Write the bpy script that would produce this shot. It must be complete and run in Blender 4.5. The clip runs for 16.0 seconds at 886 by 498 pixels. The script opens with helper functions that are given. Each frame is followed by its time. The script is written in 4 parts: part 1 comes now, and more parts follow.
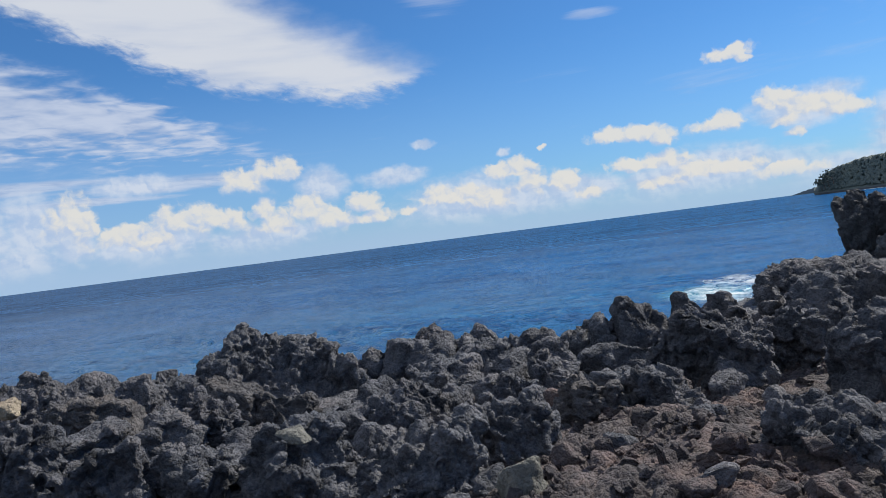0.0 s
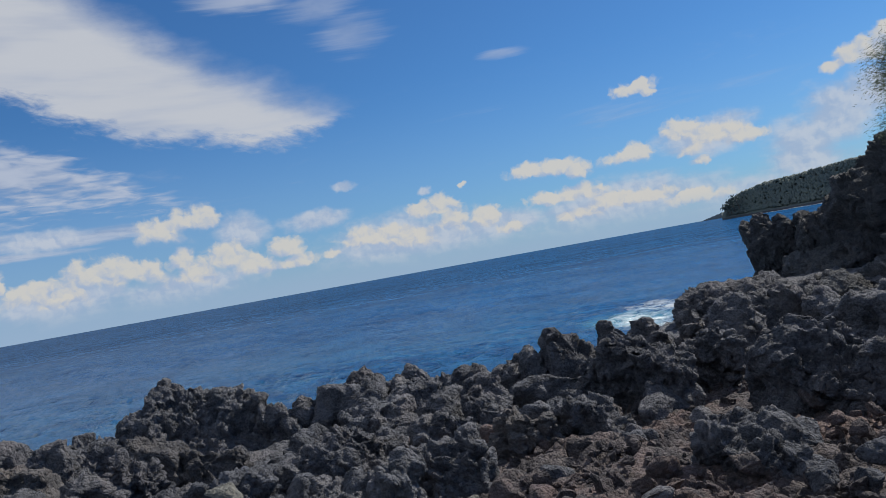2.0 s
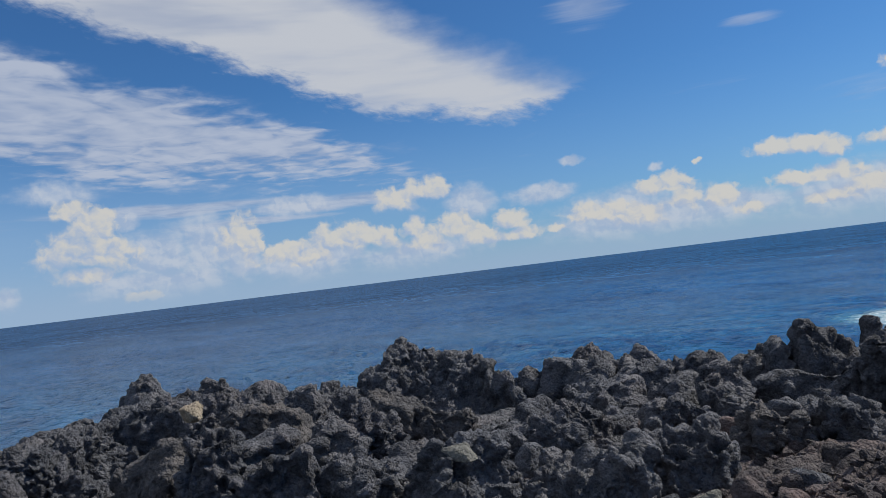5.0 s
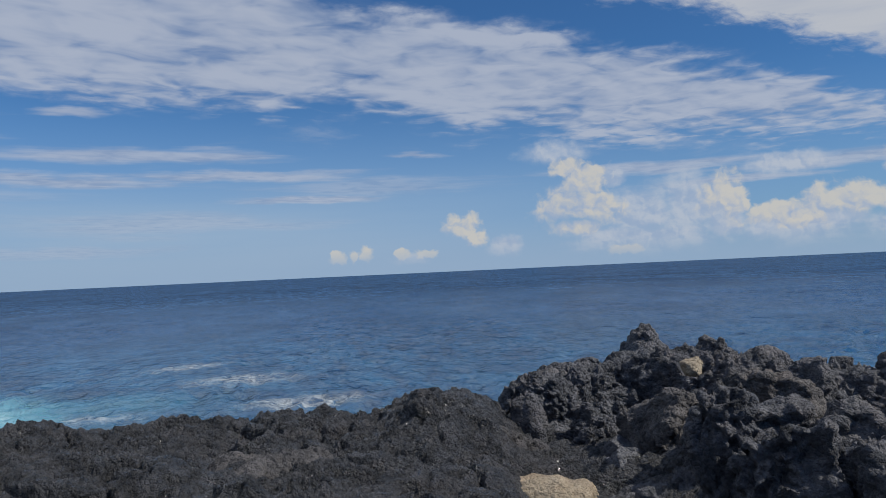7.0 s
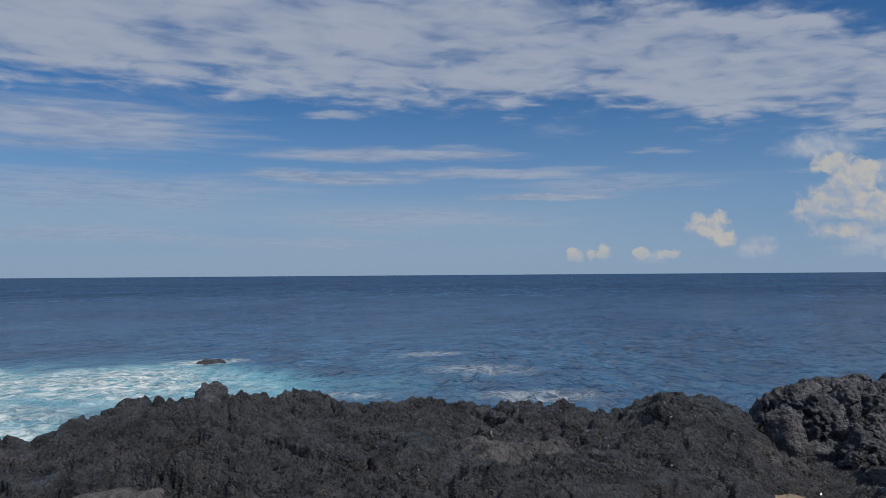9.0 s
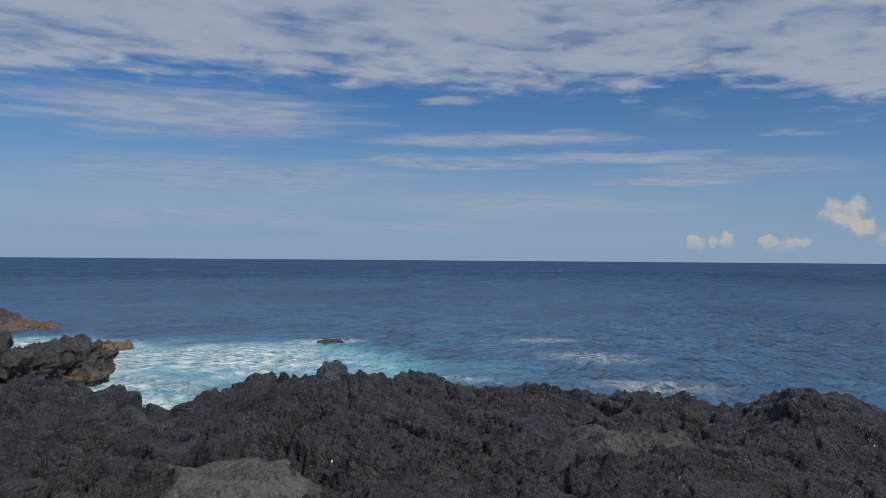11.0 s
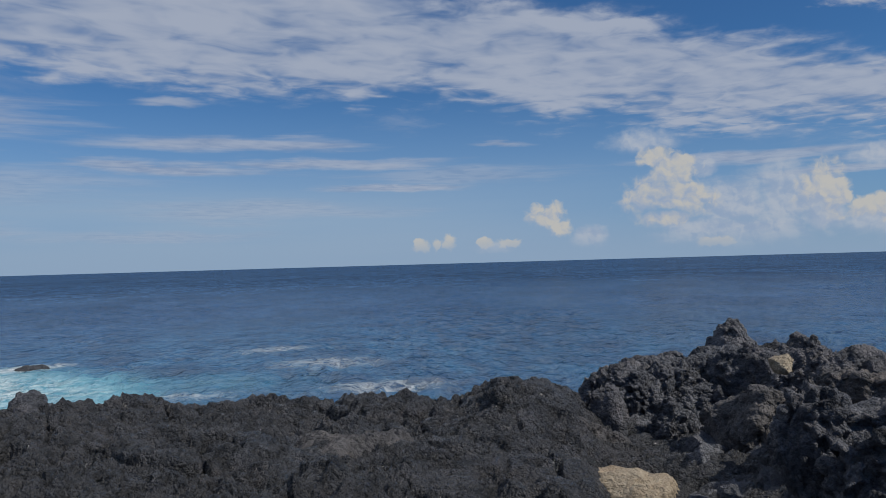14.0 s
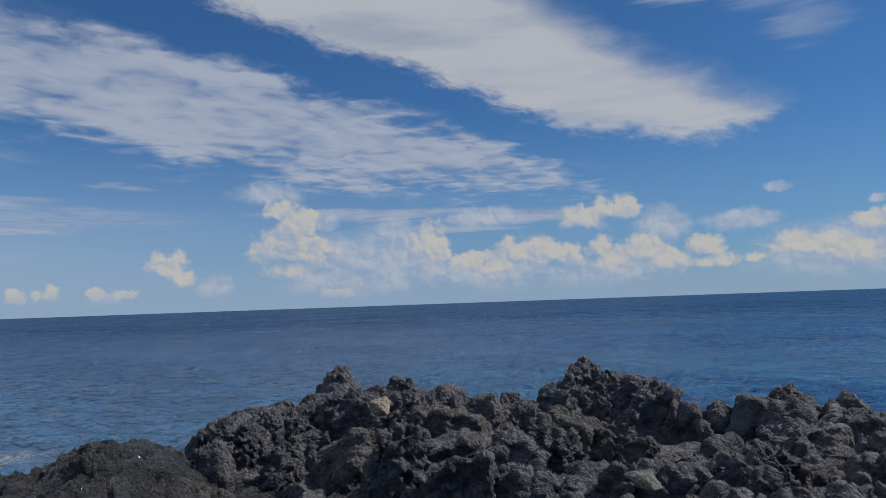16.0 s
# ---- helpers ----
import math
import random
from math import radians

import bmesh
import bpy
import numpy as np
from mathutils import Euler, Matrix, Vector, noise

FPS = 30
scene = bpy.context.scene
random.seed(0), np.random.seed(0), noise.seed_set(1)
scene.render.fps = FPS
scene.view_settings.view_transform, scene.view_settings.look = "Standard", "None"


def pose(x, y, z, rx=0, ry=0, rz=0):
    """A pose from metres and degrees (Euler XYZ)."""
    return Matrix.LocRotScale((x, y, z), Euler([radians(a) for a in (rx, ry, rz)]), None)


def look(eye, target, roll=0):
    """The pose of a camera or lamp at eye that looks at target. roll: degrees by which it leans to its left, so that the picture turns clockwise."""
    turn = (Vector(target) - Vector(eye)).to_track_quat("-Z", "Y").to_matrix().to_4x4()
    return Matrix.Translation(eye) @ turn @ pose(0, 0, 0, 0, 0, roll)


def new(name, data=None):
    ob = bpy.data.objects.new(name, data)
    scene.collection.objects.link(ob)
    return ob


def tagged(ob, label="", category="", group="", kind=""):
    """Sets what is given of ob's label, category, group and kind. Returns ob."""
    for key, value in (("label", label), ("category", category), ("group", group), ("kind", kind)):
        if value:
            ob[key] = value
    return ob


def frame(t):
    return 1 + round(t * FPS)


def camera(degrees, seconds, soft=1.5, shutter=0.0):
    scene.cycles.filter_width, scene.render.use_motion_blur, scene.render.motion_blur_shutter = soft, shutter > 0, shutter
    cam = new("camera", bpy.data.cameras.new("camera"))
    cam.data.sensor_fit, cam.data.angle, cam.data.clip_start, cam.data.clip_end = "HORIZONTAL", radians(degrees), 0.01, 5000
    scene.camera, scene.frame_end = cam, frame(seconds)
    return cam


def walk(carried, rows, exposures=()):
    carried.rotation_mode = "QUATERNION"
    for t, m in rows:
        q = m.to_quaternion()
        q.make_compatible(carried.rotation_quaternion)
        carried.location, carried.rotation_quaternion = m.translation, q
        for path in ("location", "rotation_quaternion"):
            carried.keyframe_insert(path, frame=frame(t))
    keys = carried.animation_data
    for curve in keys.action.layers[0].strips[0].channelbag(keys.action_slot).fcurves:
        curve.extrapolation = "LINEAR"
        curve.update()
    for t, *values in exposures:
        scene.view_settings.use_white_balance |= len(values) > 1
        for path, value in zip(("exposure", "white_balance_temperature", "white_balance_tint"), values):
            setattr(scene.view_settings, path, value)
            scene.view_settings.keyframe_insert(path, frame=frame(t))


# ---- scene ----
cam = camera(61.3, 16.0, soft=0.65)
EYE, SEA = 1.6, -3.4
# seconds, eye from the first eye, yaw, pitch, roll
PATH = [
    (0.0, -0.000, -0.000, 0.000, -0.94, -0.75, 7.27),
    (0.5, 0.009, 0.004, 0.004, -3.39, 1.06, 8.62),
    (1.0, 0.002, 0.019, 0.005, -6.23, 0.75, 9.30),
    (1.5, 0.008, 0.011, 0.011, -6.90, 1.01, 9.95),
    (2.0, -0.012, 0.006, 0.009, -7.06, 1.35, 10.20),
    (2.5, -0.014, -0.006, 0.013, -7.21, 1.96, 10.11),
    (3.0, -0.002, 0.006, 0.013, -7.29, 2.46, 10.08),
    (3.2, -0.002, 0.006, 0.013, -7.31, 2.60, 10.05),
    (5.3, -0.172, 0.070, 0.020, 14.35, 1.75, 6.05),
    (5.5, -0.200, 0.064, 0.022, 17.30, 1.80, 5.43),
    (6.0, -0.279, -0.014, 0.027, 27.34, 1.81, 3.91),
    (6.5, -0.343, -0.086, 0.031, 37.70, 1.65, 3.10),
    (7.0, -0.364, -0.137, 0.040, 45.83, 1.69, 2.65),
    (7.5, -0.366, -0.186, 0.045, 53.56, 1.94, 1.84),
    (8.0, -0.349, -0.208, 0.045, 58.01, 2.12, 1.46),
    (8.5, -0.364, -0.235, 0.040, 59.74, 2.25, 0.96),
    (9.0, -0.366, -0.239, 0.028, 63.82, 1.94, 0.41),
    (9.5, -0.423, -0.211, 0.010, 71.00, 1.28, -0.29),
    (9.7, -0.425, -0.215, 0.010, 71.70, 1.15, -0.36),
    (10.6, -0.400, -0.250, 0.020, 72.90, 0.90, -0.45),
    (11.3, -0.370, -0.275, 0.030, 71.50, 0.72, -0.44),
    (11.8, -0.345, -0.285, 0.034, 68.40, 0.68, -0.38),
    (12.0, -0.329, -0.290, 0.034, 66.75, 0.68, -0.20),
    (12.5, -0.322, -0.263, 0.033, 62.39, 0.71, 0.28),
    (13.0, -0.318, -0.250, 0.041, 59.85, 0.72, 0.69),
    (13.5, -0.314, -0.207, 0.036, 55.72, 0.77, 1.14),
    (14.0, -0.300, -0.184, 0.042, 52.18, 1.07, 1.61),
    (14.5, -0.290, -0.163, 0.038, 47.34, 1.37, 2.07),
    (15.0, -0.277, -0.116, 0.022, 42.07, 1.84, 2.18),
    (15.5, -0.237, -0.076, 0.035, 35.27, 3.07, 2.70),
    (16.0, -0.181, -0.055, 0.019, 23.98, 4.12, 2.00),
]
walk(cam, [(t, pose(x, y, EYE + z, 90 + pitch, 0, yaw) @ pose(0, 0, 0, 0, 0, -roll)) for t, x, y, z, yaw, pitch, roll in PATH],
     [(0.0, 0.1), (0.6, -0.12), (1.5, -0.22), (3.2, -0.25), (5.5, -0.22), (7.0, -0.35), (9.5, -0.6), (12.0, -0.55), (15.5, -0.5), (16.0, -0.5)])

# ---- sky, sun ----
SUN_AZ, SUN_EL = 62.0, 46.0


def graph(tree):
    """Short ways to add nodes to a tree."""
    def node(kind, **values):
        n = tree.nodes.new(kind)
        for key, value in values.items():
            if key in n.inputs:
                link(value, n.inputs[key])
        return n

    def link(value, socket):
        if isinstance(value, bpy.types.NodeSocket):
            tree.links.new(value, socket)
        else:
            socket.default_value = value

    def calc(op, a, b=0.0, c=0.0, clamp=False):
        n = tree.nodes.new("ShaderNodeMath")
        n.operation, n.use_clamp = op, clamp
        for socket, value in zip(n.inputs, (a, b, c)):
            link(value, socket)
        return n.outputs[0]

    def ramp(value, *stops, ease="LINEAR"):
        n = tree.nodes.new("ShaderNodeValToRGB")
        n.color_ramp.interpolation = ease
        els = n.color_ramp.elements
        while len(els) < len(stops):
            els.new(0.5)
        for e, (at, colour) in zip(els, stops):
            e.position = at
            e.color = (*colour, 1) if isinstance(colour, tuple) else (colour, colour, colour, 1)
        link(value, n.inputs[0])
        return n.outputs[0]

    def mix(f, a, b, kind="RGBA", blend="MIX"):
        n = tree.nodes.new("ShaderNodeMix")
        n.data_type, n.blend_type = kind, blend
        link(f, n.inputs[0])
        i = {"RGBA": 6, "FLOAT": 2}[kind]
        for k, v in ((i, a), (i + 1, b)):
            link((*v, 1) if isinstance(v, tuple) and len(v) == 3 else v, n.inputs[k])
        return n.outputs[{"RGBA": 2, "FLOAT": 0}[kind]]

    def span(value, lo, hi, out0=0.0, out1=1.0, smooth=True):
        n = tree.nodes.new("ShaderNodeMapRange")
        n.interpolation_type = "SMOOTHSTEP" if smooth else "LINEAR"
        for socket, v in zip(n.inputs[:5], (value, lo, hi, out0, out1)):
            link(v, socket)
        return n.outputs[0]

    def noise_of(vector, scale, detail=4.0, rough=0.55, distort=0.0, lac=2.0):
        n = tree.nodes.new("ShaderNodeTexNoise")
        for key, v in (("Vector", vector), ("Scale", scale), ("Detail", detail), ("Roughness", rough), ("Distortion", distort), ("Lacunarity", lac)):
            link(v, n.inputs[key])
        return n.outputs[0]

    def voronoi(vector, scale, feature="F1", smooth=1.0):
        n = tree.nodes.new("ShaderNodeTexVoronoi")
        n.feature = feature
        link(vector, n.inputs["Vector"])
        link(scale, n.inputs["Scale"])
        return n.outputs["Distance"]

    def join(x, y, z=0.0):
        n = tree.nodes.new("ShaderNodeCombineXYZ")
        for socket, v in zip(n.inputs, (x, y, z)):
            link(v, socket)
        return n.outputs[0]

    def split(vector):
        n = tree.nodes.new("ShaderNodeSeparateXYZ")
        link(vector, n.inputs[0])
        return n.outputs[0], n.outputs[1], n.outputs[2]

    return node, link, calc, ramp, mix, span, noise_of, voronoi, join, split


def profile(g, az, lo, hi, knots, top=40.0):
    """A height in degrees that follows the compass angle, through knots of (angle, height)."""
    _, _, calc, ramp, _, _, _, _, _, _ = g
    t = calc("DIVIDE", calc("SUBTRACT", az, lo), hi - lo, clamp=True)
    return calc("MULTIPLY", ramp(t, *[((a - lo) / (hi - lo), h / top) for a, h in knots]), top)


# cloud cores: compass angle, height, half width, half height, in degrees
WEST_HEAPS = [(-36.5, 7.2, 0.95, 0.64), (-34.9, 5.9, 1.8, 1.4), (-35.2, 5.0, 2.0, 1.2), (-35.3, 4.2, 2.6, 1.3), (-35.6, 2.9, 1.73, 0.86), (-44.2, 3.1, 1.2, 0.94), (-43.2, 2.4, 0.86, 0.64), (-53.9, 1.3, 0.45, 0.45), (-52.6, 1.3, 0.37, 0.41), (-51.8, 1.5, 0.5, 0.5), (-49.1, 1.4, 0.46, 0.38), (-47.0, 1.4, 0.76, 0.3), (-32.1, 1.0, 0.95, 0.3)]
MIDDLE_HEAPS = [(-23.6, 3.7, 0.41, 0.41), (-22.1, 2.9, 1.43, 0.82), (-25.1, 3.9, 1.34, 1.67), (-20.2, 2.3, 2.02, 0.73), (-17.6, 3.4, 2.37, 1.26), (-15.1, 3.4, 1.54, 0.84), (-19.0, 2.7, 1.2, 0.72), (-12.9, 5.9, 1.86, 0.82), (-11.0, 6.5, 1.58, 0.83), (-12.2, 3.7, 0.91, 0.91), (-11.3, 2.6, 1.88, 0.92), (-8.9, 3.3, 1.48, 0.93), (-7.1, 2.5, 1.7, 0.85), (-4.6, 3.4, 1.37, 0.77), (-4.5, 2.4, 1.72, 0.52)]
EAST_HEAPS = [(-1.2, 2.5, 0.65, 0.3), (2.1, 3.1, 2.16, 0.86), (4.7, 2.5, 1.94, 0.86), (7.5, 4.5, 1.07, 0.77), (6.0, 4.5, 0.86, 0.6), (8.0, 3.4, 1.2, 0.94), (10.7, 3.0, 1.18, 0.76), (12.3, 2.1, 0.92, 0.42), (17.7, 3.7, 1.7, 0.65), (15.6, 3.6, 1.44, 0.49), (16.9, 2.1, 0.9, 0.41), (18.5, 2.2, 1.69, 0.56), (20.5, 2.6, 1.66, 0.63), (22.8, 2.5, 1.86, 0.54), (26.0, 1.8, 1.94, 0.52)]
HIGH_HEAPS = [(14.7, 6.0, 1.44, 0.49), (16.5, 5.8, 1.63, 0.61), (18.0, 5.3, 0.89, 0.56), (22.0, 5.7, 1.63, 0.62), (23.2, 10.4, 1.37, 0.52), (24.1, 9.9, 0.6, 0.26), (26.0, 6.5, 1.11, 0.89), (27.9, 5.8, 2.1, 0.65), (26.6, 5.2, 1.18, 0.51), (29.9, 5.4, 1.34, 0.46), (26.8, 4.3, 0.81, 0.29), (9.3, 5.9, 0.3, 0.25), (37.3, 9.0, 0.98, 0.69), (38.7, 8.9, 1.3, 0.88), (39.9, 9.6, 1.14, 0.86), (36.4, 8.6, 0.71, 0.42)]
VEILS = [(-37.1, 8.6, 2.86, 0.73), (-32.8, 6.4, 1.29, 0.6), (-40.9, 1.6, 1.47, 0.69), (-48.2, 1.0, 1.69, 0.34), (-30.8, 3.7, 3.0, 1.71), (-27.4, 4.1, 2.33, 1.77), (-25.2, 3.3, 1.88, 1.75), (-20.7, 6.5, 3.24, 0.6), (-7.7, 5.2, 2.1, 1.18), (-20.2, 2.1, 4.44, 1.21), (-30.5, 1.7, 5.99, 1.07), (-12.0, 1.7, 5.19, 0.96), (-2.0, 5.2, 2.67, 0.64), (3.4, 2.9, 5.18, 1.47), (11.5, 2.5, 4.64, 1.01), (20.8, 2.3, 8.5, 1.5), (6.0, 2.4, 9.0, 1.4), (6.5, 6.0, 0.64, 0.26), (0.3, 7.4, 1.03, 0.34)]
VEILS_EAST = [(36.0, 5.4, 2.68, 1.95), (33.6, 3.7, 2.95, 1.84), (37.9, 6.5, 1.74, 1.38), (29.8, 0.9, 4.61, 1.15), (27.3, 5.9, 3.56, 1.02), (28.9, 6.4, 2.34, 0.77)]
BARS = [(-68.0, 9.1, 11.0, 0.75), (-60.0, 7.6, 10.0, 0.55), (-55.0, 5.75, 6.5, 0.42), (-72.0, 12.0, 2.6, 0.35), (-47.6, 8.9, 3.2, 0.3), (-73.0, 7.4, 8.0, 0.6), (-92.0, 10.5, 14.0, 2.3), (-30.0, 7.0, 9.0, 0.5), (-18.0, 6.4, 9.0, 0.6), (-24.0, 5.6, 7.0, 0.35), (-4.5, 21.4, 4.5, 0.9)]
FAINT = [(3.0, 18.4, 3.0, 1.8), (1.0, 20.5, 3.5, 1.2), (14.0, 15.0, 2.0, 0.5), (-88.0, 6.2, 16.0, 1.6), (-66.0, 4.2, 12.0, 0.9), (-92.0, 3.0, 12.0, 0.8), (-74.0, 2.4, 9.0, 0.5), (-50.0, 6.6, 10.0, 0.8)]


def build_sky():
    world = bpy.data.worlds.new("sky")
    scene.world = world
    world.use_nodes = True
    tree = world.node_tree
    tree.nodes.clear()
    g = graph(tree)
    node, link, calc, ramp, mix, span, noise_of, voronoi, join, split = g
    sky = tree.nodes.new("ShaderNodeTexSky")
    sky.sky_type, sky.sun_disc = "NISHITA", False
    sky.sun_elevation, sky.sun_rotation = radians(SUN_EL), radians(SUN_AZ)
    sky.air_density, sky.dust_density, sky.ozone_density = 1.0, 0.25, 2.0
    blue = mix(1.0, sky.outputs[0], (0.0345, 0.0675, 0.1035), blend="MULTIPLY")
    coords = tree.nodes.new("ShaderNodeTexCoord")
    x, y, z = split(coords.outputs["Generated"])
    az = calc("DEGREES", calc("ARCTAN2", x, y))
    el = calc("DEGREES", calc("ARCSINE", calc("MINIMUM", calc("MAXIMUM", z, -1.0), 1.0)))
    flat = join(az, el)

    def stretched(ka, ke, slant=0.0):
        return join(calc("ADD", calc("MULTIPLY", az, ka), calc("MULTIPLY", el, slant)), calc("MULTIPLY", el, ke))

    def shifted(da, de):
        n = tree.nodes.new("ShaderNodeVectorMath")
        n.operation = "ADD"
        link(soft, n.inputs[0])
        n.inputs[1].default_value = (da, de, 0)
        return n.outputs[0]

    def cores(rows, where):
        """One at the heart of the nearest core, zero at its rim, less beyond."""
        field = None
        for a0, e0, ra, re in rows:
            near = tree.nodes.new("ShaderNodeVectorMath")
            near.operation = "MULTIPLY_ADD"
            link(where, near.inputs[0])
            near.inputs[1].default_value = (1 / ra, 1 / re, 0)
            near.inputs[2].default_value = (-a0 / ra, -e0 / re, 0)
            size = tree.nodes.new("ShaderNodeVectorMath")
            size.operation = "LENGTH"
            tree.links.new(near.outputs[0], size.inputs[0])
            d = size.outputs["Value"]
            field = d if field is None else calc("MINIMUM", field, d)
        return calc("SUBTRACT", 1.0, field)

    # pale haze that thickens towards the sea
    haze = calc("MULTIPLY", span(el, 15.0, 0.0), span(az, 20.0, -55.0, 0.34, 0.80))
    low = calc("MULTIPLY", span(el, 8.5, 3.0), span(az, -25.0, -65.0, 0.0, 0.72))
    drift = noise_of(stretched(0.03, 0.35), 1.0, 3.0)
    colour = mix(haze, blue, (0.31, 0.47, 0.75))
    colour = mix(calc("MULTIPLY", low, span(drift, 0.25, 0.65, 0.5, 1.0)), colour, (0.41, 0.555, 0.735))
    colour = mix(span(el, 3.6, -0.2, 0.0, 0.8), colour, (0.365, 0.51, 0.705))
    # the broad smooth wedge of cirrus
    warp = calc("MULTIPLY", calc("SUBTRACT", noise_of(stretched(0.12, 0.3), 1.6, 5.0, 0.6), 0.5), 3.6)
    bottom = profile(g, az, -45.0, 3.0, [(-45, 24), (-37, 20.6), (-24, 17), (-19, 14.6), (-14, 12.8), (-5, 11.2), (-1, 11.2), (2.0, 13.0), (3, 13.6)])
    crown = profile(g, az, -45.0, 3.0, [(-45, 40), (-18, 24.0), (-11.5, 20.0), (-6.4, 17.1), (-2.4, 15.2), (1.6, 13.3), (3, 12.6)])
    e2 = calc("ADD", el, warp)
    fringe = noise_of(stretched(0.9, 1.6, 1.2), 1.0, 4.0, 0.6, 0.4)
    wedge = calc("MULTIPLY", span(calc("ADD", calc("SUBTRACT", e2, bottom), calc("MULTIPLY", calc("SUBTRACT", fringe, 0.5), 2.0)), -0.6, 1.1), span(calc("SUBTRACT", crown, e2), -1.2, 3.0))
    sheer = noise_of(stretched(0.05, 0.35, 0.06), 1.2, 4.0)
    wedge = calc("MULTIPLY", wedge, span(sheer, 0.25, 0.6, 0.72, 0.97))
    # the high field of mottled ripples
    upper = profile(g, az, -110.0, -8.0, [(-110, 34), (-70, 30), (-60, 25), (-54, 20.4), (-45, 19.2), (-33, 16.8), (-20, 12.9), (-10.5, 8.2), (-8, 7.0)])
    lower = profile(g, az, -110.0, -8.0, [(-110, 11.0), (-93, 12.2), (-82, 12.7), (-75, 12.8), (-66, 11.8), (-59, 11.4), (-52, 11.8), (-46, 10.4), (-31, 8.2), (-17, 7.4), (-10.5, 6.6), (-8, 6.8)])
    height = calc("MAXIMUM", calc("ADD", z, 0.015), 0.03)
    px, py = calc("DIVIDE", x, height), calc("DIVIDE", y, height)
    ripple = noise_of(join(calc("MULTIPLY", px, 2.2), calc("MULTIPLY", py, 1.5)), 1.0, 3.0, 0.5, 0.25)
    small = noise_of(join(calc("MULTIPLY", px, 5.6), calc("MULTIPLY", py, 4.4)), 1.0, 3.0, 0.5, 0.5)
    mass = noise_of(stretched(0.1, 0.5, 0.12), 0.9, 3.0)
    body = calc("ADD", calc("ADD", calc("MULTIPLY", ripple, 0.44), calc("MULTIPLY", small, 0.54)), calc("MULTIPLY", mass, 0.38))
    inside = calc("MULTIPLY", span(calc("SUBTRACT", e2, lower), -1.0, 3.6), span(calc("SUBTRACT", upper, e2), -1.0, 2.6))
    field = calc("MULTIPLY", span(calc("ADD", body, calc("MULTIPLY", inside, 0.34)), 0.69, 1.0), span(inside, 0.0, 0.4))
    field = calc("MULTIPLY", field, 0.88)
    # low bars, a soft bank and thin wisps
    lean = calc("MULTIPLY", calc("SUBTRACT", noise_of(stretched(0.15, 0.5), 1.0, 4.0), 0.5), 1.5)
    soft = join(az, calc("ADD", el, lean))
    bars = cores(BARS, soft)
    streak = noise_of(stretched(0.10, 1.6), 1.0, 4.0, 0.55, 0.1)
    bar = calc("MULTIPLY", span(calc("ADD", bars, calc("MULTIPLY", calc("SUBTRACT", streak, 0.5), 1.6)), -0.15, 0.75), 0.74)
    bar = calc("MAXIMUM", bar, calc("MULTIPLY", span(calc("ADD", cores(FAINT, soft), calc("MULTIPLY", calc("SUBTRACT", streak, 0.5), 1.6)), -0.2, 0.8), 0.42))
    zz = calc("MAXIMUM", z, 0.03)
    wisp = noise_of(join(calc("DIVIDE", x, zz), calc("DIVIDE", y, zz)), 0.55, 6.0, 0.62, 0.6)
    wisps = calc("MULTIPLY", calc("MULTIPLY", span(wisp, 0.56, 0.8), 0.35), span(el, 4.0, 9.0))
    # more broken cloud overhead, out of view, added to lift the fill light
    wisps = calc("MAXIMUM", wisps, calc("MULTIPLY", span(wisp, 0.36, 0.6), span(el, 26.0, 45.0, 0.0, 0.9)))
    cover = calc("MAXIMUM", calc("MAXIMUM", wedge, field), calc("MAXIMUM", bar, wisps))
    light = mix(span(body, 0.5, 0.8), (0.34, 0.43, 0.62), (0.54, 0.60, 0.73))
    light = mix(wedge, light, (0.62, 0.65, 0.71))
    colour = mix(cover, colour, light)
    # heaped clouds: round billows gathered about their cores
    bend_a = calc("MULTIPLY", calc("SUBTRACT", noise_of(flat, 1.1, 2.0, 0.5), 0.5), 1.0)
    bend_e = calc("MULTIPLY", calc("SUBTRACT", noise_of(stretched(1.3, 1.3, 0.2), 1.1, 2.0, 0.5), 0.5), 0.7)
    soft = join(calc("ADD", az, bend_a), calc("ADD", el, bend_e))

    def billow(da, de):
        q = shifted(da, de)
        r1, r2, r3 = (voronoi(q, k, "SMOOTH_F1") for k in (0.9, 2.0, 4.6))
        puff = calc("ADD", calc("MULTIPLY", calc("MULTIPLY", r1, r1), -0.85), calc("MULTIPLY", calc("MULTIPLY", r2, r2), -0.44))
        puff = calc("ADD", puff, calc("MULTIPLY", calc("MULTIPLY", r3, r3), -0.11))
        return calc("ADD", puff, calc("MULTIPLY", noise_of(q, 3.4, 6.0, 0.62), 0.30))

    here, sunward = billow(0.0, 0.0), billow(0.22, 0.26)
    relief = calc("SUBTRACT", here, sunward)
    heaps = WEST_HEAPS + MIDDLE_HEAPS + EAST_HEAPS + HIGH_HEAPS
    bright = cores(heaps, soft)
    over = shifted(0.35, 0.75)
    slope = calc("SUBTRACT", bright, cores(heaps, over))
    low_fade = span(el, 0.3, 2.2, 0.15, 1.0)
    heap = calc("ADD", bright, calc("ADD", calc("MULTIPLY", here, 1.5), 0.56))
    shade = calc("ADD", calc("MULTIPLY", relief, 1.7), calc("MULTIPLY", slope, 0.5))
    tint = mix(span(shade, -0.42, 0.50), (0.43, 0.53, 0.71), (0.70, 0.688, 0.652))
    under = span(slope, -0.7, 0.15, 0.05, 1.0)
    mist = noise_of(stretched(0.3, 0.7), 1.0, 4.0, 0.55)
